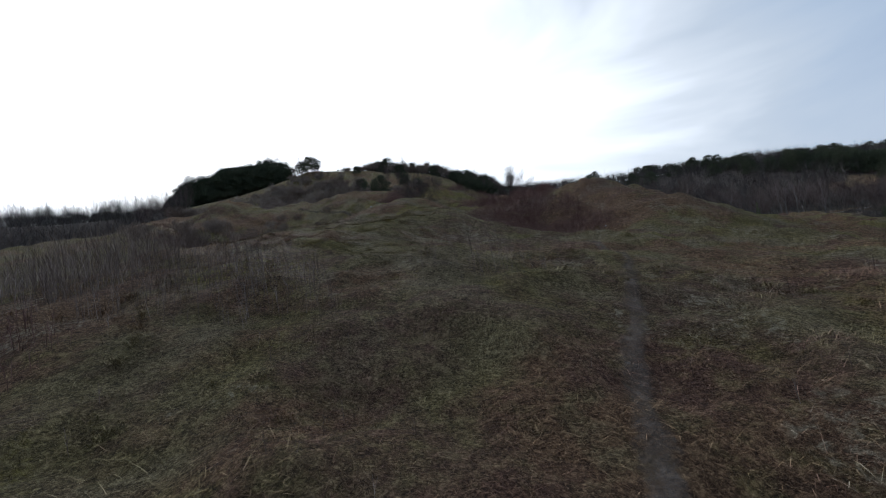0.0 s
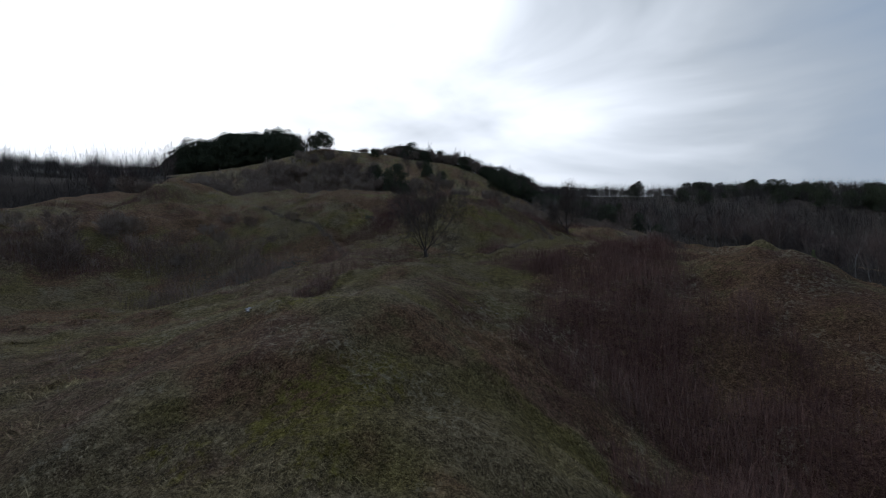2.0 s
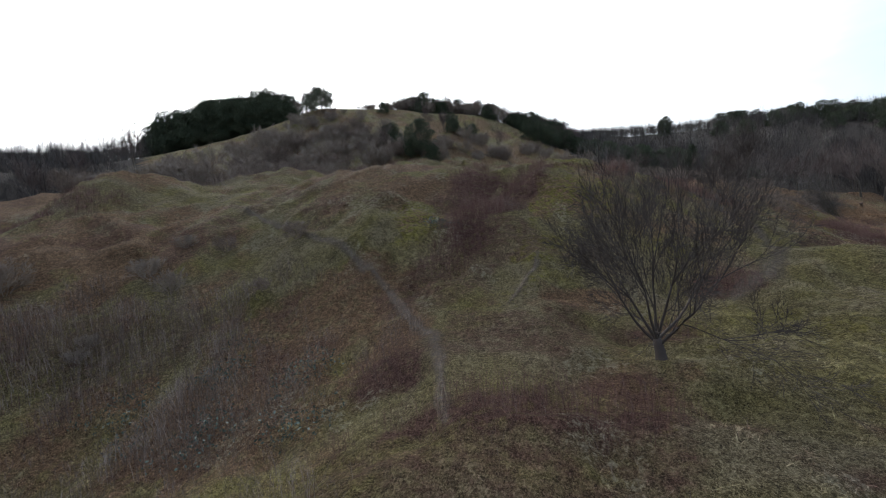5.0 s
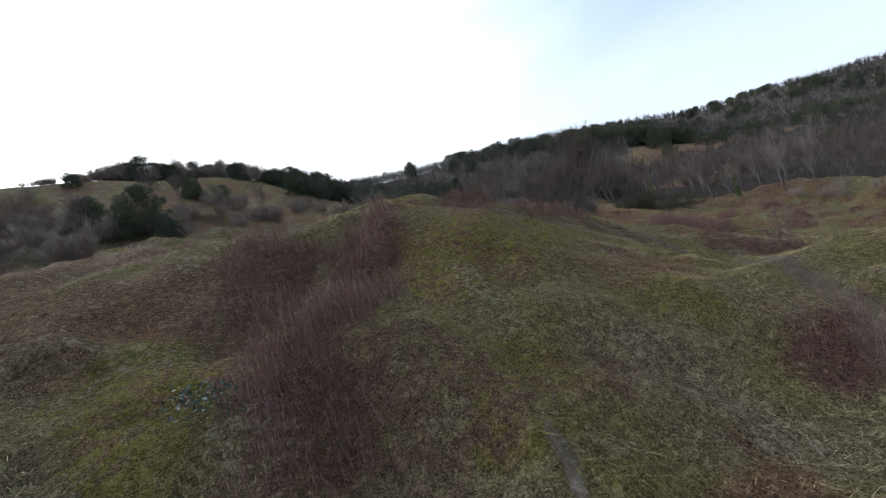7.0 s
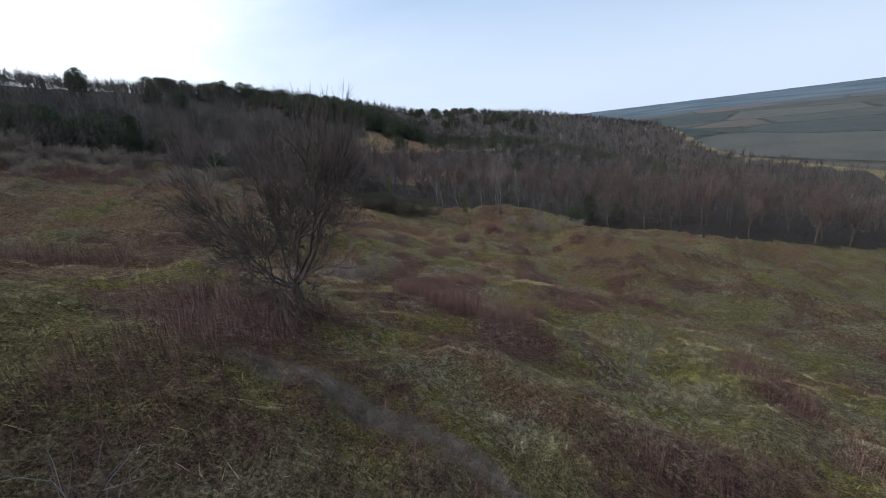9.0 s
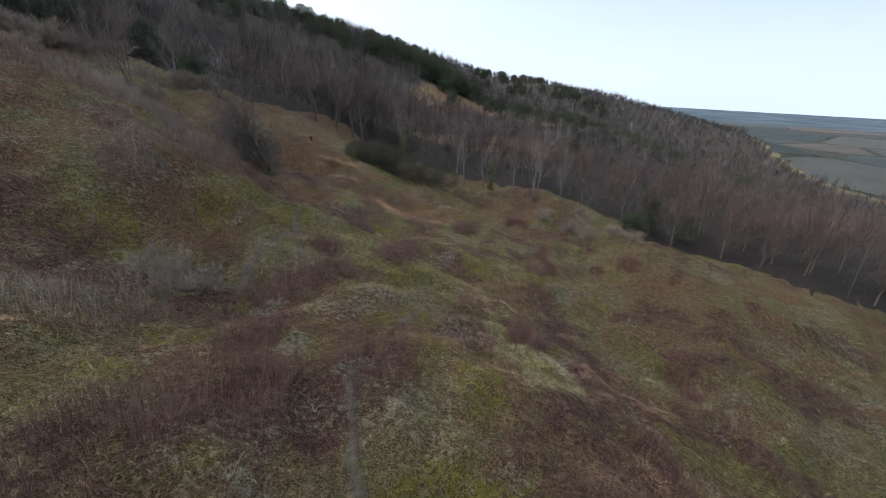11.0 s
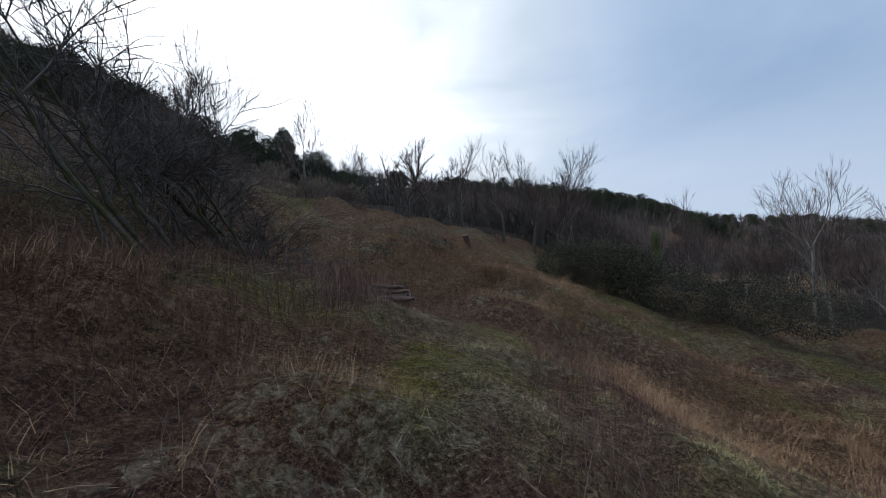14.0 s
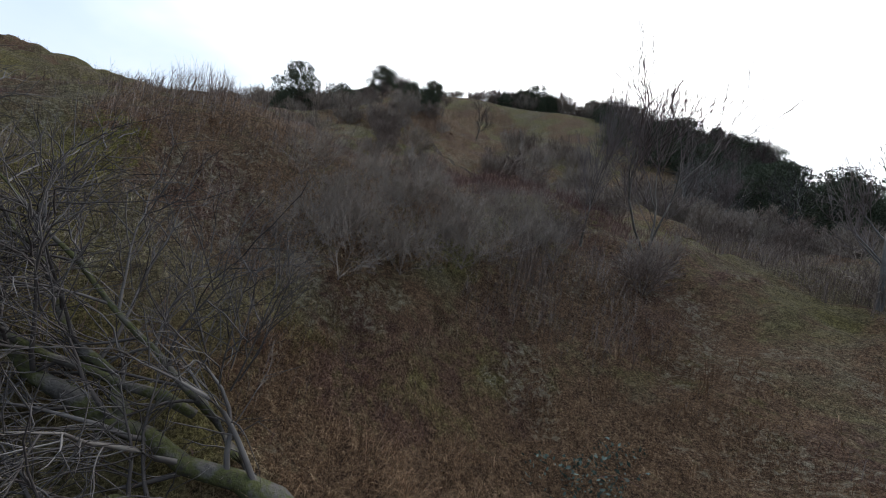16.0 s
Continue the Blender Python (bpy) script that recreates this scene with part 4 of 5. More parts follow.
def forking_tree_meshes(seed, height, width, stems=1, clear=0.25, levels=5, radius=0.12, fork=0.42, lift=0.10, rise=0.04, wobble=0.13, side=2, third=0.35, shrink=1.0,
                        twig_r=0.006, stem_out=0.45, bark=None, fine=None):
    """A leafless tree that forks again and again: the trunk and limbs in one mesh, the twigs in another, fitted to a height and a width."""
    rng = random.Random(seed)
    big, small = Wood(), Wood()
    o = dict(fork=fork, lift=lift, rise=rise, wobble=wobble, side=side, third=third, shrink=shrink, twig_r=twig_r, cut=twig_r * 2.2)
    trunk = bent_line(rng, (0, 0, -0.2), (0, 0, 1), height * clear + 0.2, 5, 0.06)
    big.tube(trunk, [radius * (1.25 - 0.09 * i) for i in range(6)], 8)
    for s_ in range(stems):
        w = 6.283 * (s_ + rng.uniform(-0.3, 0.3)) / stems
        out = stem_out * rng.uniform(0.35, 1.35)
        p = along(trunk, rng.uniform(0.72, 0.99))[0] if stems > 1 else trunk[-1]
        d = (math.cos(w) * math.sin(out), math.sin(w) * math.sin(out), math.cos(out))
        shoot(rng, big, small, p, d, height * (1 - clear) * 0.34 * rng.uniform(0.8, 1.2), radius * (0.75 if stems == 1 else 0.85 / math.sqrt(stems)), levels, o)
    if stems == 1:                        # limbs from the upper trunk
        for k in range(4):
            p, e = along(trunk, rng.uniform(0.55, 0.95))
            shoot(rng, big, small, p, side_way(rng, e, rng.uniform(0.5, 0.95), lift), height * (1 - clear) * 0.25, radius * 0.4, levels - 1, o)
    pts = [v for v in big.v + small.v if v.z > height * clear]
    top = sorted(v.z for v in pts)[int(0.993 * len(pts))]
    reach = sorted(max(abs(v.x), abs(v.y)) for v in pts)[int(0.97 * len(pts))]
    base = height * clear
    for v in big.v + small.v:
        if v.z > base:
            v.z = base + (v.z - base) * (height - base) / (top - base)
            k = 1 + (width / 2 / reach - 1) * min(1, (v.z - base) / (0.25 * (height - base)))
            v.x, v.y = v.x * k, v.y * k
    return big.mesh("trunk", bark or M_BARK), small.mesh("crown", fine or M_FINE, False)


def forking_tree(name, label, x, y, turn=0.0, group="", **kw):
    root = new(name)
    big, small = forking_tree_meshes(**kw)
    add_part("trunk", big, root)
    add_part("crown", small, root, "crown of fine bare twigs")
    root.matrix_basis = pose(x, y, gz(x, y), 0, 0, turn)
    return tagged(root, label, "tree", group)


def add_part(name, me, parent, label=""):
    ob = new(name, me)
    ob.parent = parent
    if label:
        tagged(ob, label)
    return ob


def bare_tree(name, label, x, y, turn=0.0, scale=1.0, group="", **kw):
    root = new(name)
    big, small = bare_tree_meshes(**kw)
    add_part("trunk", big, root)
    add_part("crown", small, root, "crown of fine bare twigs")
    root.matrix_basis = pose(x, y, gz(x, y), 0, 0, turn)
    root.scale = (scale, scale, scale)
    return tagged(root, label, "tree", group)


def leaf_cloud(rng, lobes, count, size):
    """Small leaf clumps in the outer part of some ellipsoids (centre, radii)."""
    n = count
    which = rng.choice(len(lobes), n, p=[v / sum(l[1][0] * l[1][2] for l in lobes) for v in [l[1][0] * l[1][2] for l in lobes]])
    c = np.array([l[0] for l in lobes])[which]
    r = np.array([l[1] for l in lobes])[which]
    d = rng.normal(size=(n, 3))
    d /= np.linalg.norm(d, axis=1)[:, None]
    p = c + d * r * (rng.uniform(0.35, 1.0, n) ** 0.45)[:, None] * rng.uniform(0.85, 1.12, n)[:, None]
    a = rng.normal(size=(n, 3))
    a /= np.linalg.norm(a, axis=1)[:, None]
    b = np.cross(a, rng.normal(size=(n, 3)))
    b /= np.linalg.norm(b, axis=1)[:, None]
    s = size * rng.uniform(0.5, 1.4, n)[:, None]
    v = np.stack([p - a * s, p + b * s * 0.55, p + a * s, p - b * s * 0.55], 1).reshape(-1, 3)
    return v


def leaf_mesh(name, v, material):
    n = len(v) // 4
    me = mesh_from_arrays(name, v, np.arange(n * 4), np.full(n, 4))
    me.materials.append(material)
    return me


def evergreen(name, label, height, width, seed, trunk_h=0.25, pads=30, leaves=6000, size=0.13, material=None, cone=0.0):
    """A dark tree whose crown is made of many uneven pads of leaf clumps on limbs from a short trunk."""
    rng = np.random.RandomState(seed)
    root = new(name)
    w = Wood()
    r2 = random.Random(seed)
    line = bent_line(r2, (0, 0, -0.3), (0, 0, 1), height * 0.88, 5, 0.08)
    w.tube(line, [0.02 * height * (1 - i / 6) for i in range(6)], 6)
    lob = [((0, 0, height * (trunk_h + (1 - trunk_h) * 0.45)), (width * 0.27, width * 0.27, height * (1 - trunk_h) * 0.36))]
    for k in range(pads):
        f = (k + rng.uniform(0.1, 0.9)) / pads
        z = height * (trunk_h + (1 - trunk_h) * (0.06 + 0.88 * f))
        ring = width * 0.5 * (1 - cone * f) * math.sqrt(max(0.06, 1 - max(0, (f - 0.3) / 0.72) ** 2))
        a = 2.4 * k + rng.uniform(-0.5, 0.5)
        o = ring * rng.uniform(0.45, 0.95)
        r_ = width * rng.uniform(0.09, 0.17)
        lob.append(((math.cos(a) * o, math.sin(a) * o, z), (r_, r_ * rng.uniform(0.7, 1.1), r_ * rng.uniform(0.45, 0.8))))
        p, d = along(line, min(0.95, 0.2 + 0.7 * f))
        w.tube([p, p.lerp(Vector(lob[-1][0]), 0.6) + Vector((0, 0, -0.1)), Vector(lob[-1][0])], [0.04, 0.03, 0.01], 3)
    add_part("trunk", w.mesh("trunk", M_BARK), root)
    add_part("crown", leaf_mesh("crown", leaf_cloud(rng, lob, leaves, size), material or M_YEW), root, "dense dark evergreen foliage")
    return tagged(root, label, "tree")


def ivy(tree, seed, low, high, r):
    """Ivy leaves that clothe the lower trunk of a tree."""
    lobes = [((0.06 * math.cos(2.3 * k), 0.06 * math.sin(2.3 * k), low + (high - low) * k / 8), (r * (1.15 - 0.07 * k), r * (1.15 - 0.07 * k), (high - low) / 10)) for k in range(9)]
    add_part("ivy", leaf_mesh("ivy", leaf_cloud(np.random.RandomState(seed), lobes, 2600, 0.05), M_IVY), tree, "bright green ivy leaves up the trunk")


def set_at(ob, x, y, turn=0.0, scale=1.0, sink=0.0):
    ob.matrix_basis = pose(x, y, gz(x, y) - sink, 0, 0, turn) @ Matrix.Diagonal((scale, scale, scale, 1))
    return ob


def copy_at(ob, x, y, turn, scale, sink=0.0):
    s = ob.scale.copy()
    ob.scale = (scale, scale, scale)
    c = copy_thing(ob, pose(x, y, gz(x, y) - sink, 0, 0, turn))
    ob.scale = s
    return c


# the spreading thorn tree on the mound, and its neighbour farther on
forking_tree("thorn_tree", "bare many-stemmed thorn tree with dense fine twigs", 4.95, 5.1, 20, seed=3, height=4.6, width=4.9, stems=7, clear=0.11, levels=6, radius=0.12, fork=0.40, lift=0.02,
             rise=0.02, wobble=0.12, side=2, third=0.25, shrink=0.93, twig_r=0.0048, stem_out=0.85, fine=M_HAW, bark=M_HAW)
forking_tree("thorn_tree", "bare grey-brown thorn tree beside a track", 14.6, 26.2, 80, seed=5, height=5.0, width=5.6, stems=6, clear=0.12, levels=6, radius=0.14, fork=0.40, lift=0.03,
             rise=0.03, wobble=0.12, side=2, third=0.2, shrink=0.93, twig_r=0.0075, stem_out=0.85, fine=M_HAW, bark=M_HAW)
# pale saplings
bare_tree("sapling", "small pale leafless sapling on the slope", 8.5, 19.8, 0, seed=8, height=1.3, stems=2, radius=0.012, limbs=7, twigs=4, sprigs=1, clear=0.2, stem_out=0.3, sides=4,
          bark=M_DEAD, fine=M_DEAD, twig_r=0.004)
bare_tree("sapling", "thin pale birch sapling", 18.8, 18.3, 0, seed=9, height=2.3, stems=2, radius=0.018, limbs=9, twigs=4, sprigs=1, clear=0.3, stem_out=0.1, limb_len=0.25, sides=4,
          bark=M_BIRCH, fine=M_DEAD, twig_r=0.004)
bare_tree("sapling", "leafless wispy sapling in dry grass", 32.9, 39.3, 0, seed=10, height=1.1, stems=6, radius=0.010, limbs=6, twigs=3, sprigs=1, clear=0.2, stem_out=0.35, limb_len=0.3, sides=3,
          bark=M_DEAD, fine=M_DEAD, twig_r=0.003)
bare_tree("sapling", "leafless grey sapling beside the fallen tree", 31.2, 51.8, 40, seed=11, height=2.3, stems=5, radius=0.016, limbs=9, twigs=5, sprigs=2, clear=0.2, stem_out=0.35, limb_len=0.35, sides=4,
          bark=M_DEAD, fine=M_DEAD, twig_r=0.004)
# slender trees along the wood's edge above the brown bank
for x, y, h, w, sd, cl in ((40.7, 71.3, 6.6, 4.8, 21, 0.38), (42.5, 71.9, 5.8, 3.0, 22, 0.4), (45.8, 73.1, 8.9, 4.2, 23, 0.42), (49.5, 72.7, 9.7, 4.6, 24, 0.4), (52.3, 72.5, 10.6, 4.0, 25, 0.44),
                           (54.8, 72.1, 11.4, 4.4, 26, 0.42), (57.2, 73.4, 11.0, 4.4, 27, 0.4), (47.8, 75.5, 8.4, 3.0, 28, 0.5)):
    forking_tree("slender_tree", "tall leafless tree at the edge of the wood", x, y, sd * 37, "trees at the wood's edge", seed=sd, height=0.9 * h, width=1.4 * w, clear=cl - 0.14, levels=5, radius=0.07 + 0.006 * h, fork=0.32,
                 lift=0.10, rise=0.05, side=2, third=0.2, twig_r=0.010, stem_out=0.18, fine=M_THORN)
forking_tree("birch_tree", "single young birch with a pale trunk", 33.1, 68.6, 0, seed=31, height=6.9, width=3.4, clear=0.34, levels=5, radius=0.085, fork=0.36, lift=0.14, side=2, third=0.2, twig_r=0.012,
             stem_out=0.1, bark=M_BIRCH)
forking_tree("ash_tree", "forked leafless tree above the thicket", 28.5, 63.8, 0, seed=33, height=7.9, width=6.0, stems=3, clear=0.03, levels=5, radius=0.10, fork=0.32, lift=0.10, side=2, third=0.15, twig_r=0.010,
             stem_out=0.35, fine=M_THORN)
forking_tree("ash_tree", "leafless young tree above the thicket", 26.9, 62.4, 90, seed=34, height=5.6, width=3.0, stems=2, clear=0.04, levels=5, radius=0.07, fork=0.32, lift=0.1, side=2, third=0.15, twig_r=0.009, stem_out=0.25)
forking_tree("birch_tree", "pale leafless tree with a rounded crown standing in the valley", 56.3, 53.2, 0, seed=35, height=7.9, width=4.0, clear=0.5, levels=5, radius=0.06, fork=0.40, lift=0.08, side=1, third=0.4, twig_r=0.0075,
             stem_out=0.3, bark=M_BIRCH)
for k, (x, y, h) in enumerate(((59.5, 50.5, 7.5), (61.3, 45.7, 9.6), (62.6, 49.4, 8.0), (63.6, 46.6, 9.0), (65.5, 48.4, 8.0), (60.8, 52.6, 7.5), (66.8, 45.2, 8.0), (58.4, 53.8, 7.0))):
    tree = forking_tree("birch_tree", "pale-stemmed leafless tree in the valley", x, y, k * 50, "pale trees in the valley", seed=40 + k, height=0.8 * h, width=0.34 * h, stems=1 + (k % 3 == 1), clear=0.2 + 0.14 * (k % 2),
                 levels=4, radius=0.075, fork=0.36, lift=0.14, side=2, third=0.3, twig_r=0.011, stem_out=0.22, bark=M_BIRCH, fine=M_FINE)
    if k == 0:
        ivy(tree, 300, 0.1, 3.2, 0.34)
tree = forking_tree("ash_tree", "leafless ivy-clad tree at the edge of the wood", 56.8, 63.1, 0, seed=57, height=6.8, width=3.4, stems=2, clear=0.12, levels=5, radius=0.09, fork=0.36, lift=0.12, side=1,
                    third=0.3, twig_r=0.011, stem_out=0.3)
ivy(tree, 301, 1.2, 4.2, 0.36)

# evergreens on the skyline and on the slopes
pines = [evergreen("pine_tree", "dark rounded evergreen tree on the hill", 6.0, 5.2, 51, 0.06, 52, 24000, 0.058),
         evergreen("yew_tree", "dark spreading evergreen on the slope", 5.0, 5.5, 52, 0.0, 54, 24000, 0.056),
         evergreen("pine_tree", "tall dark pine on the skyline", 8.0, 4.6, 53, 0.12, 40, 14000, 0.08, cone=0.4)]
set_at(pines[0], -47.5, 79.0, 0, 0.8)
set_at(evergreen("pine_tree", "lone dark tree with a wide domed crown on the crest", 4.9, 6.8, 54, 0.2, 50, 22000, 0.07), -41.2, 73.0, 0, 1.0)
set_at(pines[1], -22.5, 62.5, 30, 0.8)
set_at(pines[2], 2.0, 112.0, 60, 0.9)
EVERGREENS = ((0, -15.4, 56.0, 1.0), (1, -16.9, 57.6, 0.55), (1, -13.2, 54.6, 0.5), (1, 36.2, 75.0, 0.6), (0, 9.5, 110.5, 0.9), (1, -12.5, 69.0, 0.55), (0, -9.5, 70.5, 0.5), (0, -13.5, 72.0, 0.6),
              (0, 2.0, 98.0, 0.9), (1, 5.0, 97.0, 0.9), (0, 8.5, 100.0, 0.9), (1, 11.5, 101.0, 0.9), (0, 0.0, 93.5, 0.8), (0, 14.5, 99.0, 0.9), (1, 4.0, 103.0, 0.9),
              (0, 17.5, 96.0, 1.0), (0, 20.0, 92.0, 0.9), (0, 22.0, 87.0, 1.0), (0, 26.0, 87.0, 1.0), (0, 29.0, 90.0, 1.0), (0, 24.0, 93.0, 1.0),
              (0, 27.5, 82.0, 0.9), (2, 30.5, 84.0, 0.8), (1, 33.5, 82.5, 0.9), (1, 70.0, 37.0, 0.55), (0, 151.0, 38.0, 1.0), (1, 130.0, 50.0, 0.8), (1, 136.0, 79.0, 0.8), (0, 132.0, 45.0, 0.9), (2, 75.5, 36.5, 0.6), (1, 78.5, 33.5, 0.6), (1, -20.5, 60.5, 0.55), (1, -30.0, 80.0, 0.5))
for k, x, y, s in EVERGREENS:
    copy_at(pines[k], x, y, (x * 53 + y * 31) % 360, s)
prng = random.Random(61)
for _ in range(84):                       # the dark wood west of the lone tree, lower towards its ends
    x, y = -57.5 - 40 * prng.random() ** 1.2, prng.uniform(74, 90)
    k = prng.choice((0, 0, 1))
    h = prng.uniform(0.62, 1.05) * float(np.interp(x, (-97, -80, -66, -58), (7.5, 11.5, 12.0, 9.5)))
    copy_at(pines[k], x, y, prng.uniform(0, 360), h / (6.0, 5.0)[k], 0.3)
n_far = 0
while n_far < 150:                        # dark groups among the far woods
    x, y = prng.uniform(60, 640), prng.uniform(40, 430)
    if wooded(x, y) and across(x, y) > -140 and vnoise(x / 45, y / 32, 71) > 0.6 and math.hypot(x - 40, y - 40) > 62:
        copy_at(pines[prng.choice((0, 1, 0, 1))], x, y, prng.uniform(0, 360), prng.uniform(0.9, 1.3) + min(0.6, math.hypot(x, y) / 500))
        n_far += 1
for _ in range(56):                       # a dark knoll of tall evergreens above the glade
    f = prng.random()
    copy_at(pines[prng.choice((0, 1))], 158 + 46 * f + prng.gauss(0, 4), 203 - 22 * f + prng.gauss(0, 6), prng.uniform(0, 360), prng.uniform(1.3, 2.0), 0.6)
for _ in range(44):                       # a belt of dark trees half way down the far slope
    f = prng.random()
    copy_at(pines[prng.choice((0, 1))], 165 + 190 * f + prng.gauss(0, 8), 158 - 10 * f + prng.gauss(0, 9), prng.uniform(0, 360), prng.uniform(1.1, 1.8))

# the big evergreen bush below the bank
def big_bush(x, y, seed, lobes, label):
    rng = np.random.RandomState(seed)
    root = new("evergreen_bush")
    w, r2 = Wood(), random.Random(seed)
    for (cx, cy, cz), _ in lobes:
        w.tube(bent_line(r2, (cx * 0.4, cy * 0.4, -0.4), (cx * 0.6, cy * 0.6, cz + 0.6), abs(cz) + 1.2, 4, 0.12), [0.06, 0.05, 0.04, 0.03, 0.02], 5)
    add_part("trunk", w.mesh("trunk", M_BARK), root)
    add_part("crown", leaf_mesh("crown", leaf_cloud(rng, lobes, 52000, 0.032), M_BUSH), root, "dense dull-green evergreen leaves")
    root.matrix_basis = pose(x, y, gz(x, y), 0, 0, 0)
    return tagged(root, label, "bush")


big_bush(49.8, 52.6, 81, [((-2.6, 3.0, 1.2), (1.8, 1.7, 1.3)), ((-0.8, 1.2, 1.1), (1.9, 1.8, 1.4)), ((1.0, -0.6, 0.9), (1.8, 1.7, 1.3)), ((2.1, -2.1, 0.5), (1.4, 1.4, 1.0)),
                          ((0.3, 3.0, 1.4), (1.6, 1.6, 1.3)), ((2.0, 0.8, 0.7), (1.4, 1.4, 1.1))], "large rounded evergreen bush below the grassy bank")
big_bush(46.9, 56.6, 82, [((0, 0, 1.2), (1.9, 1.8, 1.4)), ((-1.2, 1.0, 1.3), (1.5, 1.5, 1.3)), ((1.2, -0.8, 1.0), (1.6, 1.5, 1.2))], "rounded evergreen bush at the wood's edge")

# woodland: single trees near by, a mass of bare crowns farther off
def wood_proto(seed, h, st):
    root = new("woodland_tree")
    big, small = forking_tree_meshes(seed=seed, height=h, width=0.55 * h, stems=st, clear=0.22, levels=5, radius=0.11, fork=0.40, lift=0.14, side=2, third=0.1, twig_r=0.015, stem_out=0.3, fine=M_THORN)
    add_part("trunk", big, root)
    add_part("crown", small, root, "crown of fine bare twigs")
    return tagged(root, "leafless woodland tree with a grey trunk", "tree", "bare woodland trees")


protos = [wood_proto(91, 8.5, 1), wood_proto(92, 7.5, 2), wood_proto(93, 9.5, 1), wood_proto(94, 6.5, 3)]
spots = []
tries = 0
while len(spots) < 300 and tries < 60000:
    tries += 1
    x, y = prng.uniform(-75, 120), prng.uniform(-5, 130)
    if wooded(x, y) and all((x - a) ** 2 + (y - b) ** 2 > 9 for a, b in spots):
        if prng.random() < (1.0 if x > 5 else 0.35):
            spots.append((x, y))
for i, (x, y) in enumerate(spots):
    k, s, w = prng.choice((0, 1, 2, 3)), prng.uniform(0.7, 1.1), prng.uniform(0, 360)
    if 12 < x < 62:
        s *= 0.72
    if i < 4:
        set_at(protos[i], x, y, w, s)
    else:
        copy_at(protos[k], x, y, w, s)


for x, y, s in ((-18.5, 67.0, 0.6), (-17.0, 69.0, 0.7), (-14.5, 69.5, 0.6), (-15.0, 72.5, 0.6), (-10.5, 73.0, 0.5), (-47.5, 76.0, 0.7), (-46.5, 72.5, 0.6), (-22.0, 59.5, 0.6), (-5.5, 76.0, 0.6), (10.0, 104.0, 0.7)):
    copy_at(protos[int(x * 7) % 4], x, y, x * 31, s)


def hill_shrub(seed, h, material, label):
    root = new("hill_shrub")
    big, small = bare_tree_meshes(seed=seed, height=h, stems=10, radius=0.03, limbs=8, twigs=6, sprigs=3, clear=0.1, spread=0.8, stem_out=0.75, limb_len=0.5, up=0.1, sides=3,
                                  bark=material, fine=material, twig_r=0.014)
    add_part("trunk", big, root)
    add_part("crown", small, root)
    return tagged(root, label, "shrub", "leafless shrubs on the slopes")


shrubs = [hill_shrub(95, 2.3, M_TWIG, "leafless grey-brown shrub on the slope"), hill_shrub(96, 2.0, M_MAUVE, "leafless purple-brown shrub on the slope"), hill_shrub(97, 2.6, M_MAUVE, "dense leafless dark shrub on the slope")]
placed = 0
for cx, cy, r_, n, big_ in ((-37, 53, 8, 34, 1.2), (-24, 57, 6, 22, 1.1), (-39, 38, 7, 26, 1.2), (-41, 31, 6, 20, 1.1), (-30, 46, 6, 16, 1.0), (-29, 66, 7, 24, 1.0), (-43, 68, 4, 6, 1.0), (-15, 9, 4.5, 6, 0.45),
                            (-23, 3, 5, 12, 0.8), (-10, 10.5, 2.0, 2, 0.4), (26.5, 58.5, 3.0, 4, 0.5), (28, 62, 2.5, 3, 0.55), (13, 74, 6, 10, 1.0), (21, 66, 6, 8, 0.7), (16, 71, 6, 6, 0.7), 
                            (-12, 60, 5, 14, 0.9), (-6, 66, 5, 14, 0.9), (-36, 70, 6, 14, 0.8), (4, 80, 6, 10, 1.0), (10, 58, 6, 8, 0.8), (36, 71, 3, 6, 0.9), (25, 77.5, 3, 12, 0.8), (29.5, 77, 2.5, 9, 0.7), (20, 79, 3, 9, 0.9), (23.3, 35.1, 1.2, 3, 0.5), (60, 38, 5, 8, 0.7)):
    for _ in range(n):
        a, q = prng.uniform(0, 6.283), r_ * math.sqrt(prng.random())
        x, y, sc = cx + q * math.cos(a), cy + q * math.sin(a), big_ * prng.uniform(0.6, 1.2)
        if placed < 3:
            set_at(shrubs[placed], x, y, prng.uniform(0, 360), sc)
        else:
            copy_at(shrubs[prng.randrange(3)], x, y, prng.uniform(0, 360), sc)
        placed += 1

def thicket_shrub(seed, h, w):
    root = new("thicket_shrub")
    big, small = forking_tree_meshes(seed=seed, height=h, width=w, stems=9, clear=0.03, levels=4, radius=0.03, fork=0.40, lift=0.06, rise=0.03, wobble=0.16, side=1, third=0.35, twig_r=0.0042,
                                     stem_out=0.8, bark=M_TWIG, fine=M_MAUVE)
    add_part("trunk", big, root)
    add_part("crown", small, root)
    return tagged(root, "leafless grey-mauve shrub in a thicket", "shrub", "shrubs of the grey thicket")


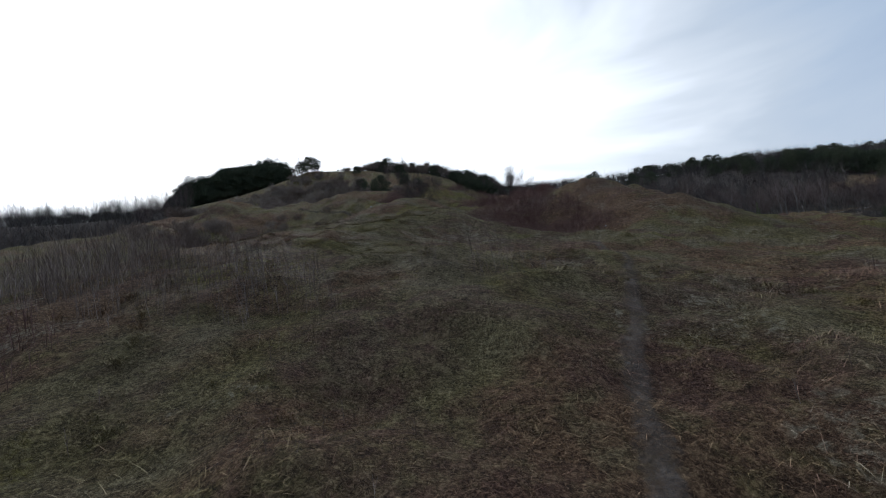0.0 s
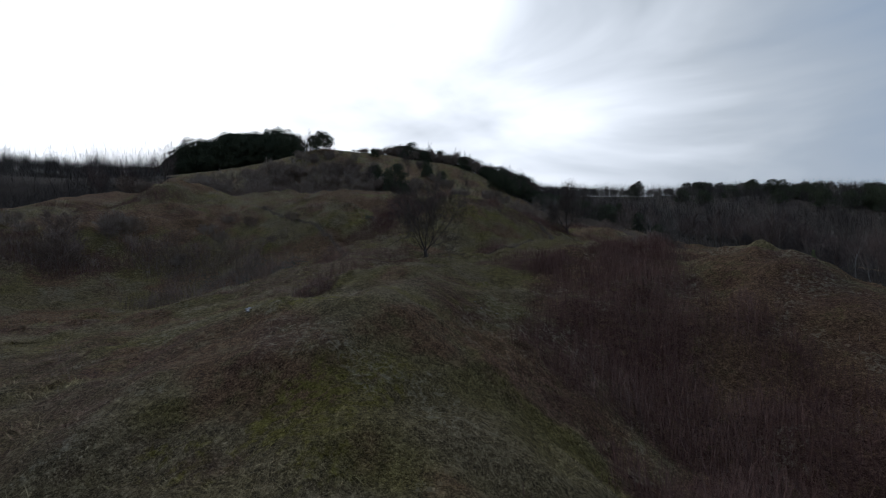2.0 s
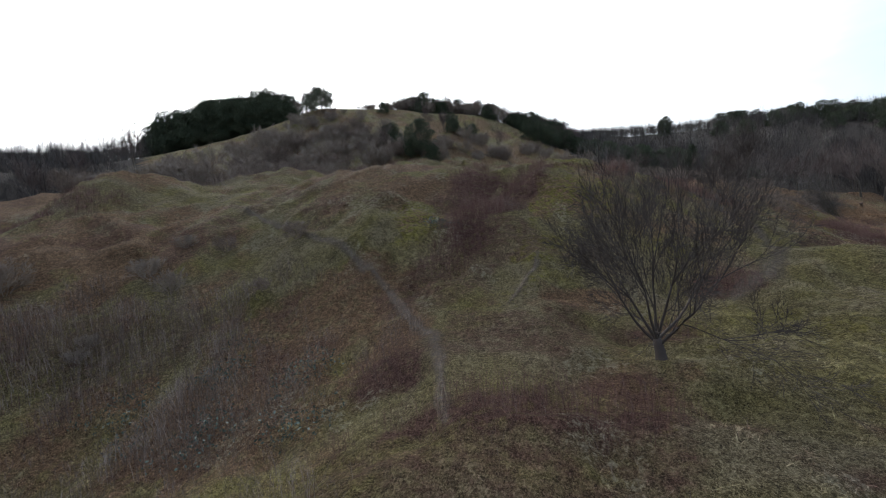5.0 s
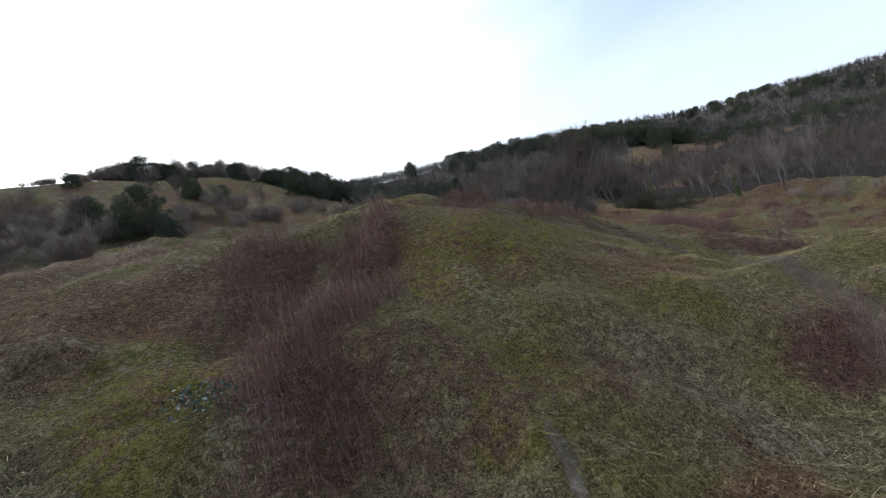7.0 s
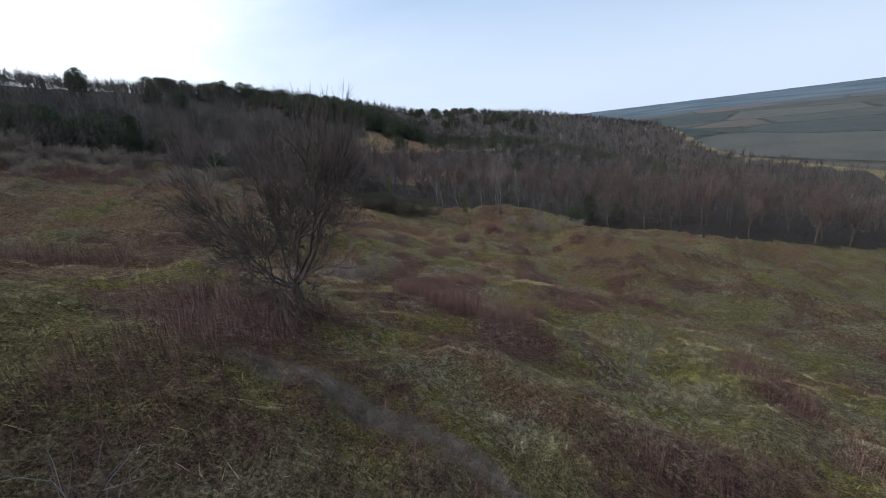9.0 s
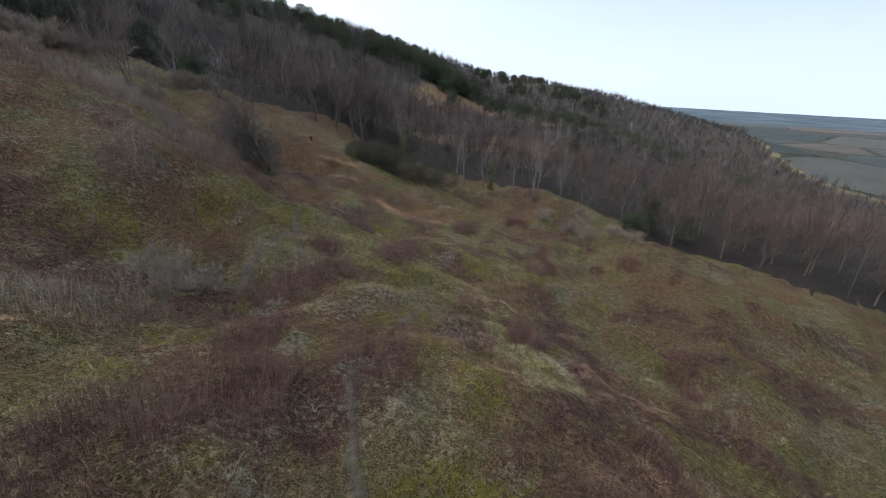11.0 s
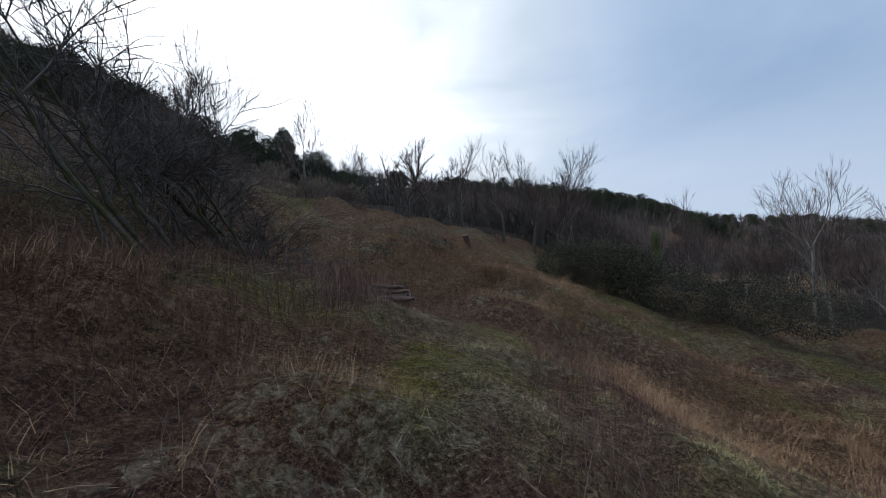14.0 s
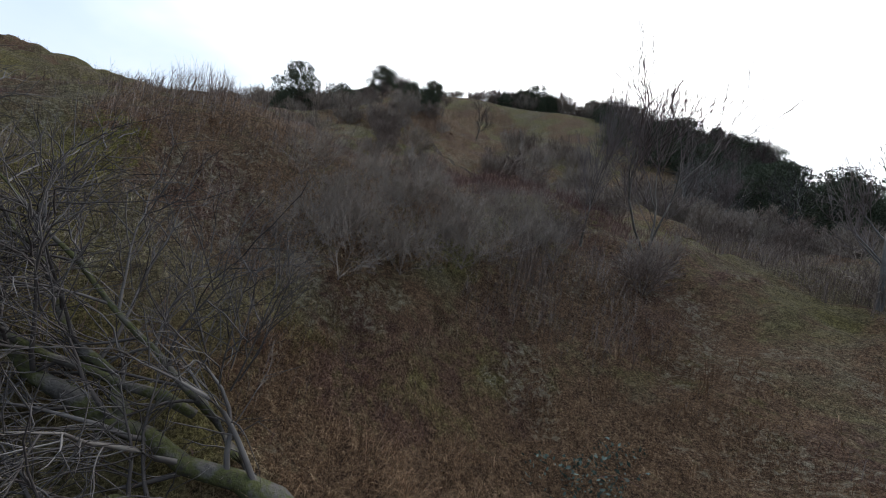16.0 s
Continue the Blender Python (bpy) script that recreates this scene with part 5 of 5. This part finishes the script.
thickets = [thicket_shrub(201, 1.5, 2.0), thicket_shrub(202, 1.7, 1.9), thicket_shrub(203, 1.3, 2.1)]
placed = 0
for cx, cy, r_, n in ((28.4, 52.8, 1.0, 6), (27.8, 54.1, 1.0, 7), (27.4, 55.6, 1.0, 6), (26.9, 57.5, 1.2, 8), (26.7, 59.7, 1.3, 8), (26.2, 53.6, 1.0, 4), (26.0, 55.4, 1.0, 4), (24.6, 61.4, 1.6, 6)):
    for _ in range(n):
        a, q = prng.uniform(0, 6.283), r_ * math.sqrt(prng.random())
        x, y, sc = cx + q * math.cos(a), cy + q * math.sin(a), prng.uniform(0.6, 1.05)
        if placed < 3:
            set_at(thickets[placed], x, y, prng.uniform(0, 360), sc)
        else:
            copy_at(thickets[prng.randrange(3)], x, y, prng.uniform(0, 360), sc)
        placed += 1

# trees and bushes along the crest of the hill, taller towards the wood
CREST = np.array([(-34, 81, 1.0), (-29, 90, 2.0), (-26, 98, 6.6), (-17, 104, 5.6), (-5, 106, 5.2), (1, 108, 7.0), (6, 115, 9.0), (13, 113, 10.0)])
for i in range(170):
    f = (i + prng.random()) / 170 * (len(CREST) - 1)
    x, y, h = (float(np.interp(f, range(len(CREST)), CREST[:, c])) for c in range(3))
    x, y, h = x + prng.gauss(0, 1.6) - 1.0, y + prng.gauss(0, 1.6) + 1.0, h * prng.uniform(0.65, 1.1)
    if h < 2.8 or prng.random() < 0.35:
        copy_at(shrubs[prng.randrange(3)], x, y, prng.uniform(0, 360), min(h, 4.0) / 2.3)
    elif prng.random() < 0.4:
        copy_at(pines[prng.choice((0, 1, 0, 1))], x, y, prng.uniform(0, 360), h / 5.0, 1.2)
    else:
        k = prng.randrange(4)
        copy_at(protos[k], x, y, prng.uniform(0, 360), h / (8.5, 7.5, 9.5, 6.5)[k])


def wood_mass(name, seed, count, area, low, high, label, limbs=24, broad=1.0, tone=0.5, clear=0.2, girth=1.0, trunk=1.0):
    """One mass of small bare trees with rounded crowns over the slopes of an area (x0, x1, y0, y1)."""
    rng = np.random.RandomState(seed)
    x, y = rng.uniform(area[0], area[1], count * 8), rng.uniform(area[2], area[3], count * 8)
    ok = (wooded(x, y) > 0) & (vnoise(x / 11, y / 11, seed) > 0.2)
    x, y = x[ok][:count], y[ok][:count]
    n = len(x)
    z = surface_z(x, y) - 0.3
    h = rng.uniform(low, high, n) * (0.7 + 0.6 * vnoise(x / 17, y / 17, seed + 3))
    far = np.hypot(x - 20, y - 20)
    shade = np.clip(rng.normal(tone, 0.17, n) + 0.8 * (vnoise(x / 15, y / 15, seed + 5) - 0.5), 0, 1)
    starts, tips, widths = [np.stack([x, y, z], -1)], [np.stack([x + rng.normal(0, 0.06, n) * h, y + rng.normal(0, 0.06, n) * h, z + 0.85 * h], -1)], [trunk * (0.05 + far / 3000)]
    mid = np.stack([x, y, z + h * (0.5 + clear / 2)], -1)
    size = np.stack([girth * h * rng.uniform(0.2, 0.34, n), girth * h * rng.uniform(0.2, 0.34, n), h * (0.5 - clear / 2)], -1)
    for k in range(limbs):
        d = rng.normal(size=(n, 3))
        d /= np.linalg.norm(d, axis=1)[:, None]
        tip = mid + size * d * rng.uniform(0.75, 1.08, n)[:, None]
        if k % 4 == 0:
            start = np.stack([x, y, z + h * rng.uniform(0.2, 0.65, n)], -1)
        else:
            start = mid + (tip - mid) * rng.uniform(0.25, 0.8, n)[:, None] + rng.normal(0, 0.05, (n, 3)) * h[:, None] - np.array([0, 0, 0.06]) * h[:, None]
        starts.append(start)
        tips.append(tip)
        widths.append(broad * (0.022 + far / 2300))
    p, q, w = np.concatenate(starts), np.concatenate(tips), np.concatenate(widths)
    a = rng.uniform(0, 6.28, len(p))
    side = np.stack([np.cos(a), np.sin(a), np.zeros(len(a))], -1) * (w / 2)[:, None]
    me = mesh_from_arrays(name, np.stack([p - side, p + side, q], 1).reshape(-1, 3), np.arange(3 * len(p)), np.full(len(p), 3))
    me.attributes.new("tone", "FLOAT", "POINT").data.foreach_set("value", np.repeat(np.tile(shade, limbs + 1), 3).astype(np.float32))
    me.materials.append(M_WOOD)
    return tagged(new(name, me), label, "woodland", kind="stuff")


wood_mass("bare_woodland", 5, 1700, (-25, 70, 74, 160), 3.5, 6.5, "bare winter woodland on the slope above the valley", 76, 0.9, 0.42, 0.05, 1.3)
wood_mass("hilltop_woodland", 9, 3600, (-40, 300, 150, 330), 7.5, 11.0, "leafless trees along the top of the hill", 46, 1.0, 0.42, -0.55, 1.3)
wood_mass("grey_woodland", 6, 320, (55, 330, -60, 210), 5.0, 8.0, "pale grey leafless trees on the valley side", 100, 0.5, 0.62, 0.3, 1.3)
wood_mass("valley_woodland", 7, 3200, (55, 340, -150, 170), 3.0, 6.5, "dense leafless scrub wood in the valley", 84, 0.8, 0.36, -0.1, 1.7, 0.3)
wood_mass("far_woodland", 10, 5200, (240, 1080, -120, 520), 8.0, 13.0, "far bare woods on the hills", 28, 1.3, 0.4, -0.4, 1.3)
wood_mass("west_woodland", 8, 2400, (-235, -48, -40, 190), 7.0, 10.5, "dense leafless wood along the western skyline", 50, 1.0, 0.35, -0.5, 1.5)


# ---------------------------------------------------------------- paths
def ribbon(name, points, width, label, seed):
    """A trodden strip with ragged edges that follows the ground."""
    rng = random.Random(seed)
    pts = []
    for (ax, ay), (bx, by) in zip(points[:-1], points[1:]):
        n = max(2, int(math.hypot(bx - ax, by - ay) / 0.2))
        pts += [(ax + (bx - ax) * i / n, ay + (by - ay) * i / n) for i in range(n)]
    for _ in range(6):
        pts = [pts[0]] + [((a[0] + 2 * b[0] + c[0]) / 4, (a[1] + 2 * b[1] + c[1]) / 4) for a, b, c in zip(pts[:-2], pts[1:-1], pts[2:])] + [pts[-1]]
    v, f, core = [], [], []
    for i, (x, y) in enumerate(pts):
        a, b = pts[max(i - 1, 0)], pts[min(i + 1, len(pts) - 1)]
        d = Vector((b[0] - a[0], b[1] - a[1])).normalized()
        wl_, wr_ = width * (0.5 + 0.35 * (vnoise(i / 3.1, 0.5, seed) - 0.5) * 2), width * (0.5 + 0.35 * (vnoise(i / 3.7, 7.5, seed) - 0.5) * 2)
        ends = min(1.0, i / 6, (len(pts) - 1 - i) / 6)
        for k in range(9):
            q = k / 4 - 1
            s = q * 1.15 * (wl_ if q < 0 else wr_) * 1.5
            px, py = x - d.y * s, y + d.x * s
            v.append((px, py, gz(px, py) + 0.045 - 0.05 * abs(q) ** 3))
            core.append((1 - abs(q) ** 1.5) * ends)
    for i in range(len(pts) - 1):
        for k in range(8):
            o = i * 9 + k
            f.append((o, o + 9, o + 10, o + 1))
    me = bpy.data.meshes.new(name)
    me.from_pydata(v, [], f)
    me.polygons.foreach_set("use_smooth", np.ones(len(me.polygons), bool))
    me.attributes.new("core", "FLOAT", "POINT").data.foreach_set("value", core)
    me.materials.append(M_PATH)
    return tagged(new(name, me), label, "path", kind="structure")


ribbon("path", [(14.7, -34.5), (14.9, -32.5), (15.3, -30.5), (16.2, -27.5), (16.9, -24.5), (16.4, -20.0)], 0.26, "narrow trodden path through rough grass", 1)
ribbon("path", [(0.6, 1.5), (0.2, 3.2), (-0.6, 5.7), (-2.6, 8.0), (-3.9, 9.7), (-6.9, 11.5), (-15.6, 15.9)], 0.30, "narrow muddy path curving up the slope", 2)
ribbon("path", [(1.0, 6.9), (1.3, 7.8), (1.6, 8.5), (1.95, 9.5), (2.23, 10.5), (2.62, 11.6)], 0.20, "narrow stony path worn up the mound", 8)
ribbon("path", [(7.5, 9.0), (10.2, 11.5), (11.6, 14.2), (12.4, 17.0), (12.9, 19.8), (11.7, 22.1), (10.6, 23.4)], 0.6, "broad worn track along the bank", 3)
ribbon("path", [(23.2, 24.0), (23.7, 25.6), (25.0, 27.7), (26.4, 29.6)], 0.26, "narrow path worn into mossy grass", 4)
ribbon("path", [(27.6, 29.6), (29.3, 30.6), (30.6, 31.6)], 0.36, "short bare stretch of path", 7)
ribbon("path", [(28.3, 33.8), (28.2, 35.0), (28.2, 36.2), (29.0, 38.0), (29.7, 39.4), (31.3, 41.9)], 0.30, "narrow path between red thickets", 5)
ribbon("path", [(24.6, 33.6), (25.9, 35.6), (26.7, 36.4), (27.9, 37.4), (29.6, 39.2)], 0.42, "muddy trodden path below the bank", 6)


ribbon("path", [(-24, 66), (-14, 63.8), (-4, 63.4), (5, 65), (11, 66.6), (19, 65.4)], 0.5, "worn track climbing the open hillside", 9)


# ---------------------------------------------------------------- fallen tree, logs, stones
def fallen_tree():
    rng = random.Random(101)
    root = new("fallen_tree")
    trunks, fine = Wood(), Wood()
    runs = [([(33.1, 53.1), (32.65, 52.4), (32.3, 51.4), (31.9, 50.5), (31.6, 49.8), (31.3, 49.0), (31.1, 48.0)], (0.06, 0.16, 0.26, 0.34, 0.48, 0.66, 0.9), 0.15),
            ([(32.4, 52.2), (31.94, 51.35), (31.69, 50.67), (31.39, 49.83), (31.1, 49.0)], (0.12, 0.60, 1.05, 1.46, 1.9), 0.06),
            ([(32.0, 50.9), (31.4, 50.2), (30.87, 49.54), (30.3, 48.8)], (0.35, 0.55, 0.8, 1.25), 0.075),
            ([(32.9, 52.4), (32.6, 51.4), (32.7, 50.6), (32.9, 49.8), (33.2, 49.0)], (0.06, 0.09, 0.09, 0.09, 0.1), 0.07),
            ([(31.9, 51.5), (31.7, 49.9), (31.6, 48.6), (31.8, 47.2)], (0.3, 0.7, 1.0, 1.2), 0.06)]
    for k in range(9):                    # stems of the old crown, leaning over the slope
        a, ln_ = rng.uniform(-0.5, 0.5), rng.uniform(0.7, 1.2)
        bx, by = 32.2 + rng.uniform(-0.9, 0.5), 47.6 + rng.uniform(-1.6, 1.6)
        ends = [(bx - f * ln_ * 2.3 * math.cos(a), by - f * ln_ * (0.9 + math.sin(a))) for f in (0, 0.33, 0.66, 1)]
        runs.append((ends, (0.0, 1.1 * ln_, 2.2 * ln_, 3.4 * ln_), rng.uniform(0.025, 0.05)))
    for w, (spots_, lifts, r) in enumerate(runs):
        line = [Vector((x, y, gz(x, y) + h)) for (x, y), h in zip(spots_, lifts)]
        dense = [along(line, i / 13)[0] + Vector((rng.uniform(-1, 1), rng.uniform(-1, 1), rng.uniform(-1, 1))) * 0.045 for i in range(14)]
        trunks.tube(dense, [r * (1 - i / 16) * rng.uniform(0.75, 1.25) for i in range(14)], 9)
        limbs = 17 if w < 5 else 7
        for k in range(limbs):
            f = 0.15 + 0.84 * (k + rng.random()) / limbs
            p, d = along(dense, min(f, 0.99))
            way = side_way(rng, d, rng.uniform(0.5, 1.2), 0.12 if w < 5 else 0.35)
            length = rng.uniform(0.9, 2.4) * (1.2 - 0.5 * f)
            ln = bent_line(rng, p, way, length, 7, 0.22, -0.02 if w < 5 else 0.03)
            r1 = r * (1.1 - f) * 0.2 + 0.008
            fine.tube(ln, [r1 * (1 - i / 7) + 0.003 for i in range(8)], 5)
            for j in range(12):
                q, e2 = along(ln, 0.15 + 0.84 * (j + rng.random()) / 12)
                tl = rng.uniform(0.4, 1.3)
                tw = bent_line(rng, q, side_way(rng, e2, rng.uniform(0.4, 0.9), -0.05), tl, 5, 0.25, -0.03)
                fine.tube(tw, [0.009, 0.008, 0.007, 0.006, 0.004, 0.001], 4)
                for _ in range(3):
                    q2, e3 = along(tw, rng.uniform(0.2, 0.95))
                    fine.tube(bent_line(rng, q2, side_way(rng, e3, rng.uniform(0.4, 0.9)), tl * rng.uniform(0.3, 0.7), 3, 0.25, -0.03), [0.005, 0.004, 0.003, 0.001], 3)
    add_part("trunk", trunks.mesh("trunk", M_MOSSBARK), root, "mossy grey fallen trunk")
    add_part("crown", fine.mesh("crown", M_DEAD), root, "tangled pale dead branches")
    return tagged(root, "fallen dead tree with mossy trunk and tangled branches", "tree")


fallen_tree()


def log_mesh(seed, length, r):
    rng = random.Random(seed)
    bm = bmesh.new()
    rings = []
    for i in range(7):
        x = -length / 2 + length * i / 6
        oy, oz = rng.uniform(-1, 1) * 0.012, rng.uniform(-1, 1) * 0.012
        rr = r * (1 - 0.03 * i) * rng.uniform(0.95, 1.05)
        rings.append([bm.verts.new((x, oy + rr * math.cos(6.283 * k / 10) * rng.uniform(0.95, 1.05), oz + rr * math.sin(6.283 * k / 10) * rng.uniform(0.95, 1.05))) for k in range(10)])
    for a, b in zip(rings[:-1], rings[1:]):
        for k in range(10):
            bm.faces.new((a[k], a[(k + 1) % 10], b[(k + 1) % 10], b[k])).smooth = True
    for ring, flip in ((rings[0], True), (rings[-1], False)):
        fc = bm.faces.new(ring[::-1] if flip else ring)
        fc.material_index = 1
    me = bpy.data.meshes.new("log")
    bm.to_mesh(me)
    bm.free()
    me.materials.append(M_LOG)
    me.materials.append(M_CUT)
    return me


def log_pile(x, y):
    z = gz(x, y) + 0.14
    for k, (dx, dy, dz, ln, r, turn, tilt) in enumerate(((-0.35, 0.35, 0.10, 1.5, 0.085, -12, 2), (0.05, 0.10, 0.10, 1.4, 0.08, -18, 0), (0.25, -0.15, 0.09, 1.1, 0.075, -20, 3), (-0.45, -0.05, 0.10, 1.2, 0.08, 8, -3),
                                                      (-0.15, 0.28, 0.25, 1.5, 0.075, -6, 4), (0.30, 0.05, 0.24, 1.0, 0.07, -24, -2), (0.42, 0.30, 0.11, 0.9, 0.07, -30, 0), (0.1, 0.2, 0.38, 1.2, 0.065, -14, 5),
                                                      (0.45, -0.35, 0.08, 0.8, 0.06, -16, 0))):
        ob = new("log", log_mesh(200 + k, 0.75 * ln, r))
        ob.matrix_basis = pose(x + dx, y + dy, gz(x + dx, y + dy) * 0.5 + z * 0.5 + dz, 0, tilt, turn)
        tagged(ob, "cut length of brown log stacked in grass", "log", "stacked logs")


log_pile(35.85, 51.3)
ob = new("tree_stump", log_mesh(230, 0.6, 0.16))
ob.matrix_basis = pose(40.9, 58.4, gz(40.9, 58.4) + 0.22, 0, 75, 30)
ob.data.materials[1] = M_LOG
tagged(ob, "broken brown stump in dry grass", "stump")


def pale_trunk(x, y, length, turn):
    rng = random.Random(205)
    w = Wood()
    line = bent_line(rng, (-length / 2, 0, 0.5), (1, 0, 0.05), length, 8, 0.10)
    w.tube(line, [0.32 * (1 - i / 12) for i in range(9)], 7)
    for f in (0.5, 0.65, 0.8, 0.9):
        p, d = along(line, f)
        w.tube(bent_line(rng, p, side_way(rng, d, 0.7, 0.3), 2.6, 4, 0.15), [0.13, 0.10, 0.08, 0.05, 0.02], 5)
    ob = new("dead_tree", w.mesh("dead_tree", M_CHALKWOOD))
    ob.matrix_basis = pose(x, y, gz(x, y), 0, 0, turn)
    tagged(ob, "bleached fallen tree lying in a far glade", "tree")


pale_trunk(103.8, 91.0, 12.0, -20)


def bramble(x, y, r, seed):
    rng = np.random.RandomState(seed)
    lobes = []
    for _ in range(7):
        a, q = rng.uniform(0, 6.28), r * rng.uniform(0, 0.8)
        px, py = q * math.cos(a), q * math.sin(a)
        lobes.append(((px, py, gz(x + px, y + py) - gz(x, y) + 0.12), (r * 0.5, r * 0.5, rng.uniform(0.2, 0.45))))
    root = new("bramble_patch")
    w, r2 = Wood(), random.Random(seed)
    w.tube(bent_line(r2, (0, 0, -0.1), (0.5, 0.3, 1.2), 1.2, 6, 0.25, -0.12), [0.008, 0.007, 0.006, 0.005, 0.004, 0.004, 0.001], 4)
    add_part("runner", w.mesh("runner", M_RED), root)
    add_part("foliage", leaf_mesh("foliage", leaf_cloud(rng, lobes, int(420 * r), 0.04), M_BRAMBLE), root)
    root.matrix_basis = pose(x, y, gz(x, y), 0, 0, 0)
    return tagged(root, "low tangle of blue-green bramble leaves in dead grass", "bramble", "bramble patches")


for k, (x, y, r_) in enumerate(((34.8, 55.3, 1.3), (36.6, 57.0, 1.0), (38.6, 57.8, 1.2), (-4.6, 5.0, 1.3), (-6.2, 3.4, 1.6), (-8.0, 5.6, 1.5), (-3.4, 3.2, 1.1), (-10.2, 4.2, 1.5), (-1.9, 13.0, 0.9), (33.0, 57.2, 1.0))):
    bramble(x, y, r_, 400 + k)


def stone_mesh(seed, r):
    rng = random.Random(seed)
    bm = bmesh.new()
    bmesh.ops.create_icosphere(bm, subdivisions=1, radius=r)
    for v in bm.verts:
        v.co *= rng.uniform(0.7, 1.25)
        v.co.z *= 0.55
    me = bpy.data.meshes.new("stone")
    bm.to_mesh(me)
    bm.free()
    me.materials.append(M_CHALK)
    return me


stones = [stone_mesh(300 + k, 0.05) for k in range(4)]
srng = random.Random(9)
for cx, cy, rx, ry, n, s in ((34.43, 39.03, 0.06, 0.32, 60, 0.30), (5.2, -10.6, 0.12, 0.12, 2, 1.3), (19.5, -9.5, 0.2, 0.2, 2, 1.3), (9.8, -6.0, 0.3, 0.3, 3, 0.8), (29.4, 39.2, 0.3, 0.2, 8, 0.5)):
    for _ in range(n):
        x, y = cx + srng.gauss(0, rx), cy + srng.gauss(0, ry)
        ob = new("chalk_stone", stones[srng.randrange(4)])
        sc = s * srng.uniform(0.5, 1.5)
        ob.matrix_basis = pose(x, y, gz(x, y) + 0.01, srng.uniform(-20, 20), 0, srng.uniform(0, 360)) @ Matrix.Diagonal((sc, sc, sc, 1))
        tagged(ob, "small white lump of chalk on the ground", "stone", "chalk lumps")

# ---------------------------------------------------------------- grass and scrub
def open_ground(x, y):
    logs = np.exp(-((x - 35.85) ** 2 + (y - 51.3) ** 2) / 1.8)
    return np.clip((1 - wooded(x, y) - 0.55 * cover("red", x, y)) * (1 - logs), 0, 1)


grow_grass("grass", lambda x, y: open_ground(x, y) * (1 - 0.6 * mosaic("moss", x, y)) * (1 - 0.6 * cover("brown", x, y)), 190000, 17, 0.105, M_BLADE, "matted pale winter grass in tufts", lean=2.2, width=0.0058)
grow_grass("pale_tussock", lambda x, y: open_ground(x, y) * np.clip(0.25 + 2.4 * (vnoise(x / 3.1, y / 3.1, 51) - 0.4), 0, 1) * (1 - 0.6 * cover("moss", x, y)), 42000, 50, 0.13, M_BLADE, "bleached tussocks of dead grass falling over", spread=0.08, lean=0.5, mop=True, width=0.0048)
grow_grass("moss_grass", lambda x, y: open_ground(x, y) * mosaic("moss", x, y), 30000, 9, 0.10, M_BLADE, "short yellow-green mossy grass")
grow_grass("brown_grass", lambda x, y: open_ground(x, y) * cover("brown", x, y), 36000, 14, 0.34, M_BROWNGRASS, "tall brown dead grass on the bank", lean=0.55, width=0.004, area=(24, 64, 36, 70))
grow_scrub("red_scrub", "red", 62, 0.70, M_RED, "thicket of thin dark red leafless stems", 0.0052, 4)
grow_scrub("twiggy_scrub", "twig", 44, 0.95, M_TWIG, "thicket of grey-brown leafless stems", 0.0050, 5)
x, y = scatter(90000, -22, 66, -38, 72)
ok = rs.rand(len(x)) < np.clip(mosaic("red", x, y) - 0.35, 0, 1) * 0.9 * np.clip(1.25 - route_distance(x, y) / 18, 0.05, 1) * open_ground(x, y)
stems("low_scrub", x[ok], y[ok], 0.30, M_TWIG, "low dark red-brown dead stems among the grass", 0.005, 5)
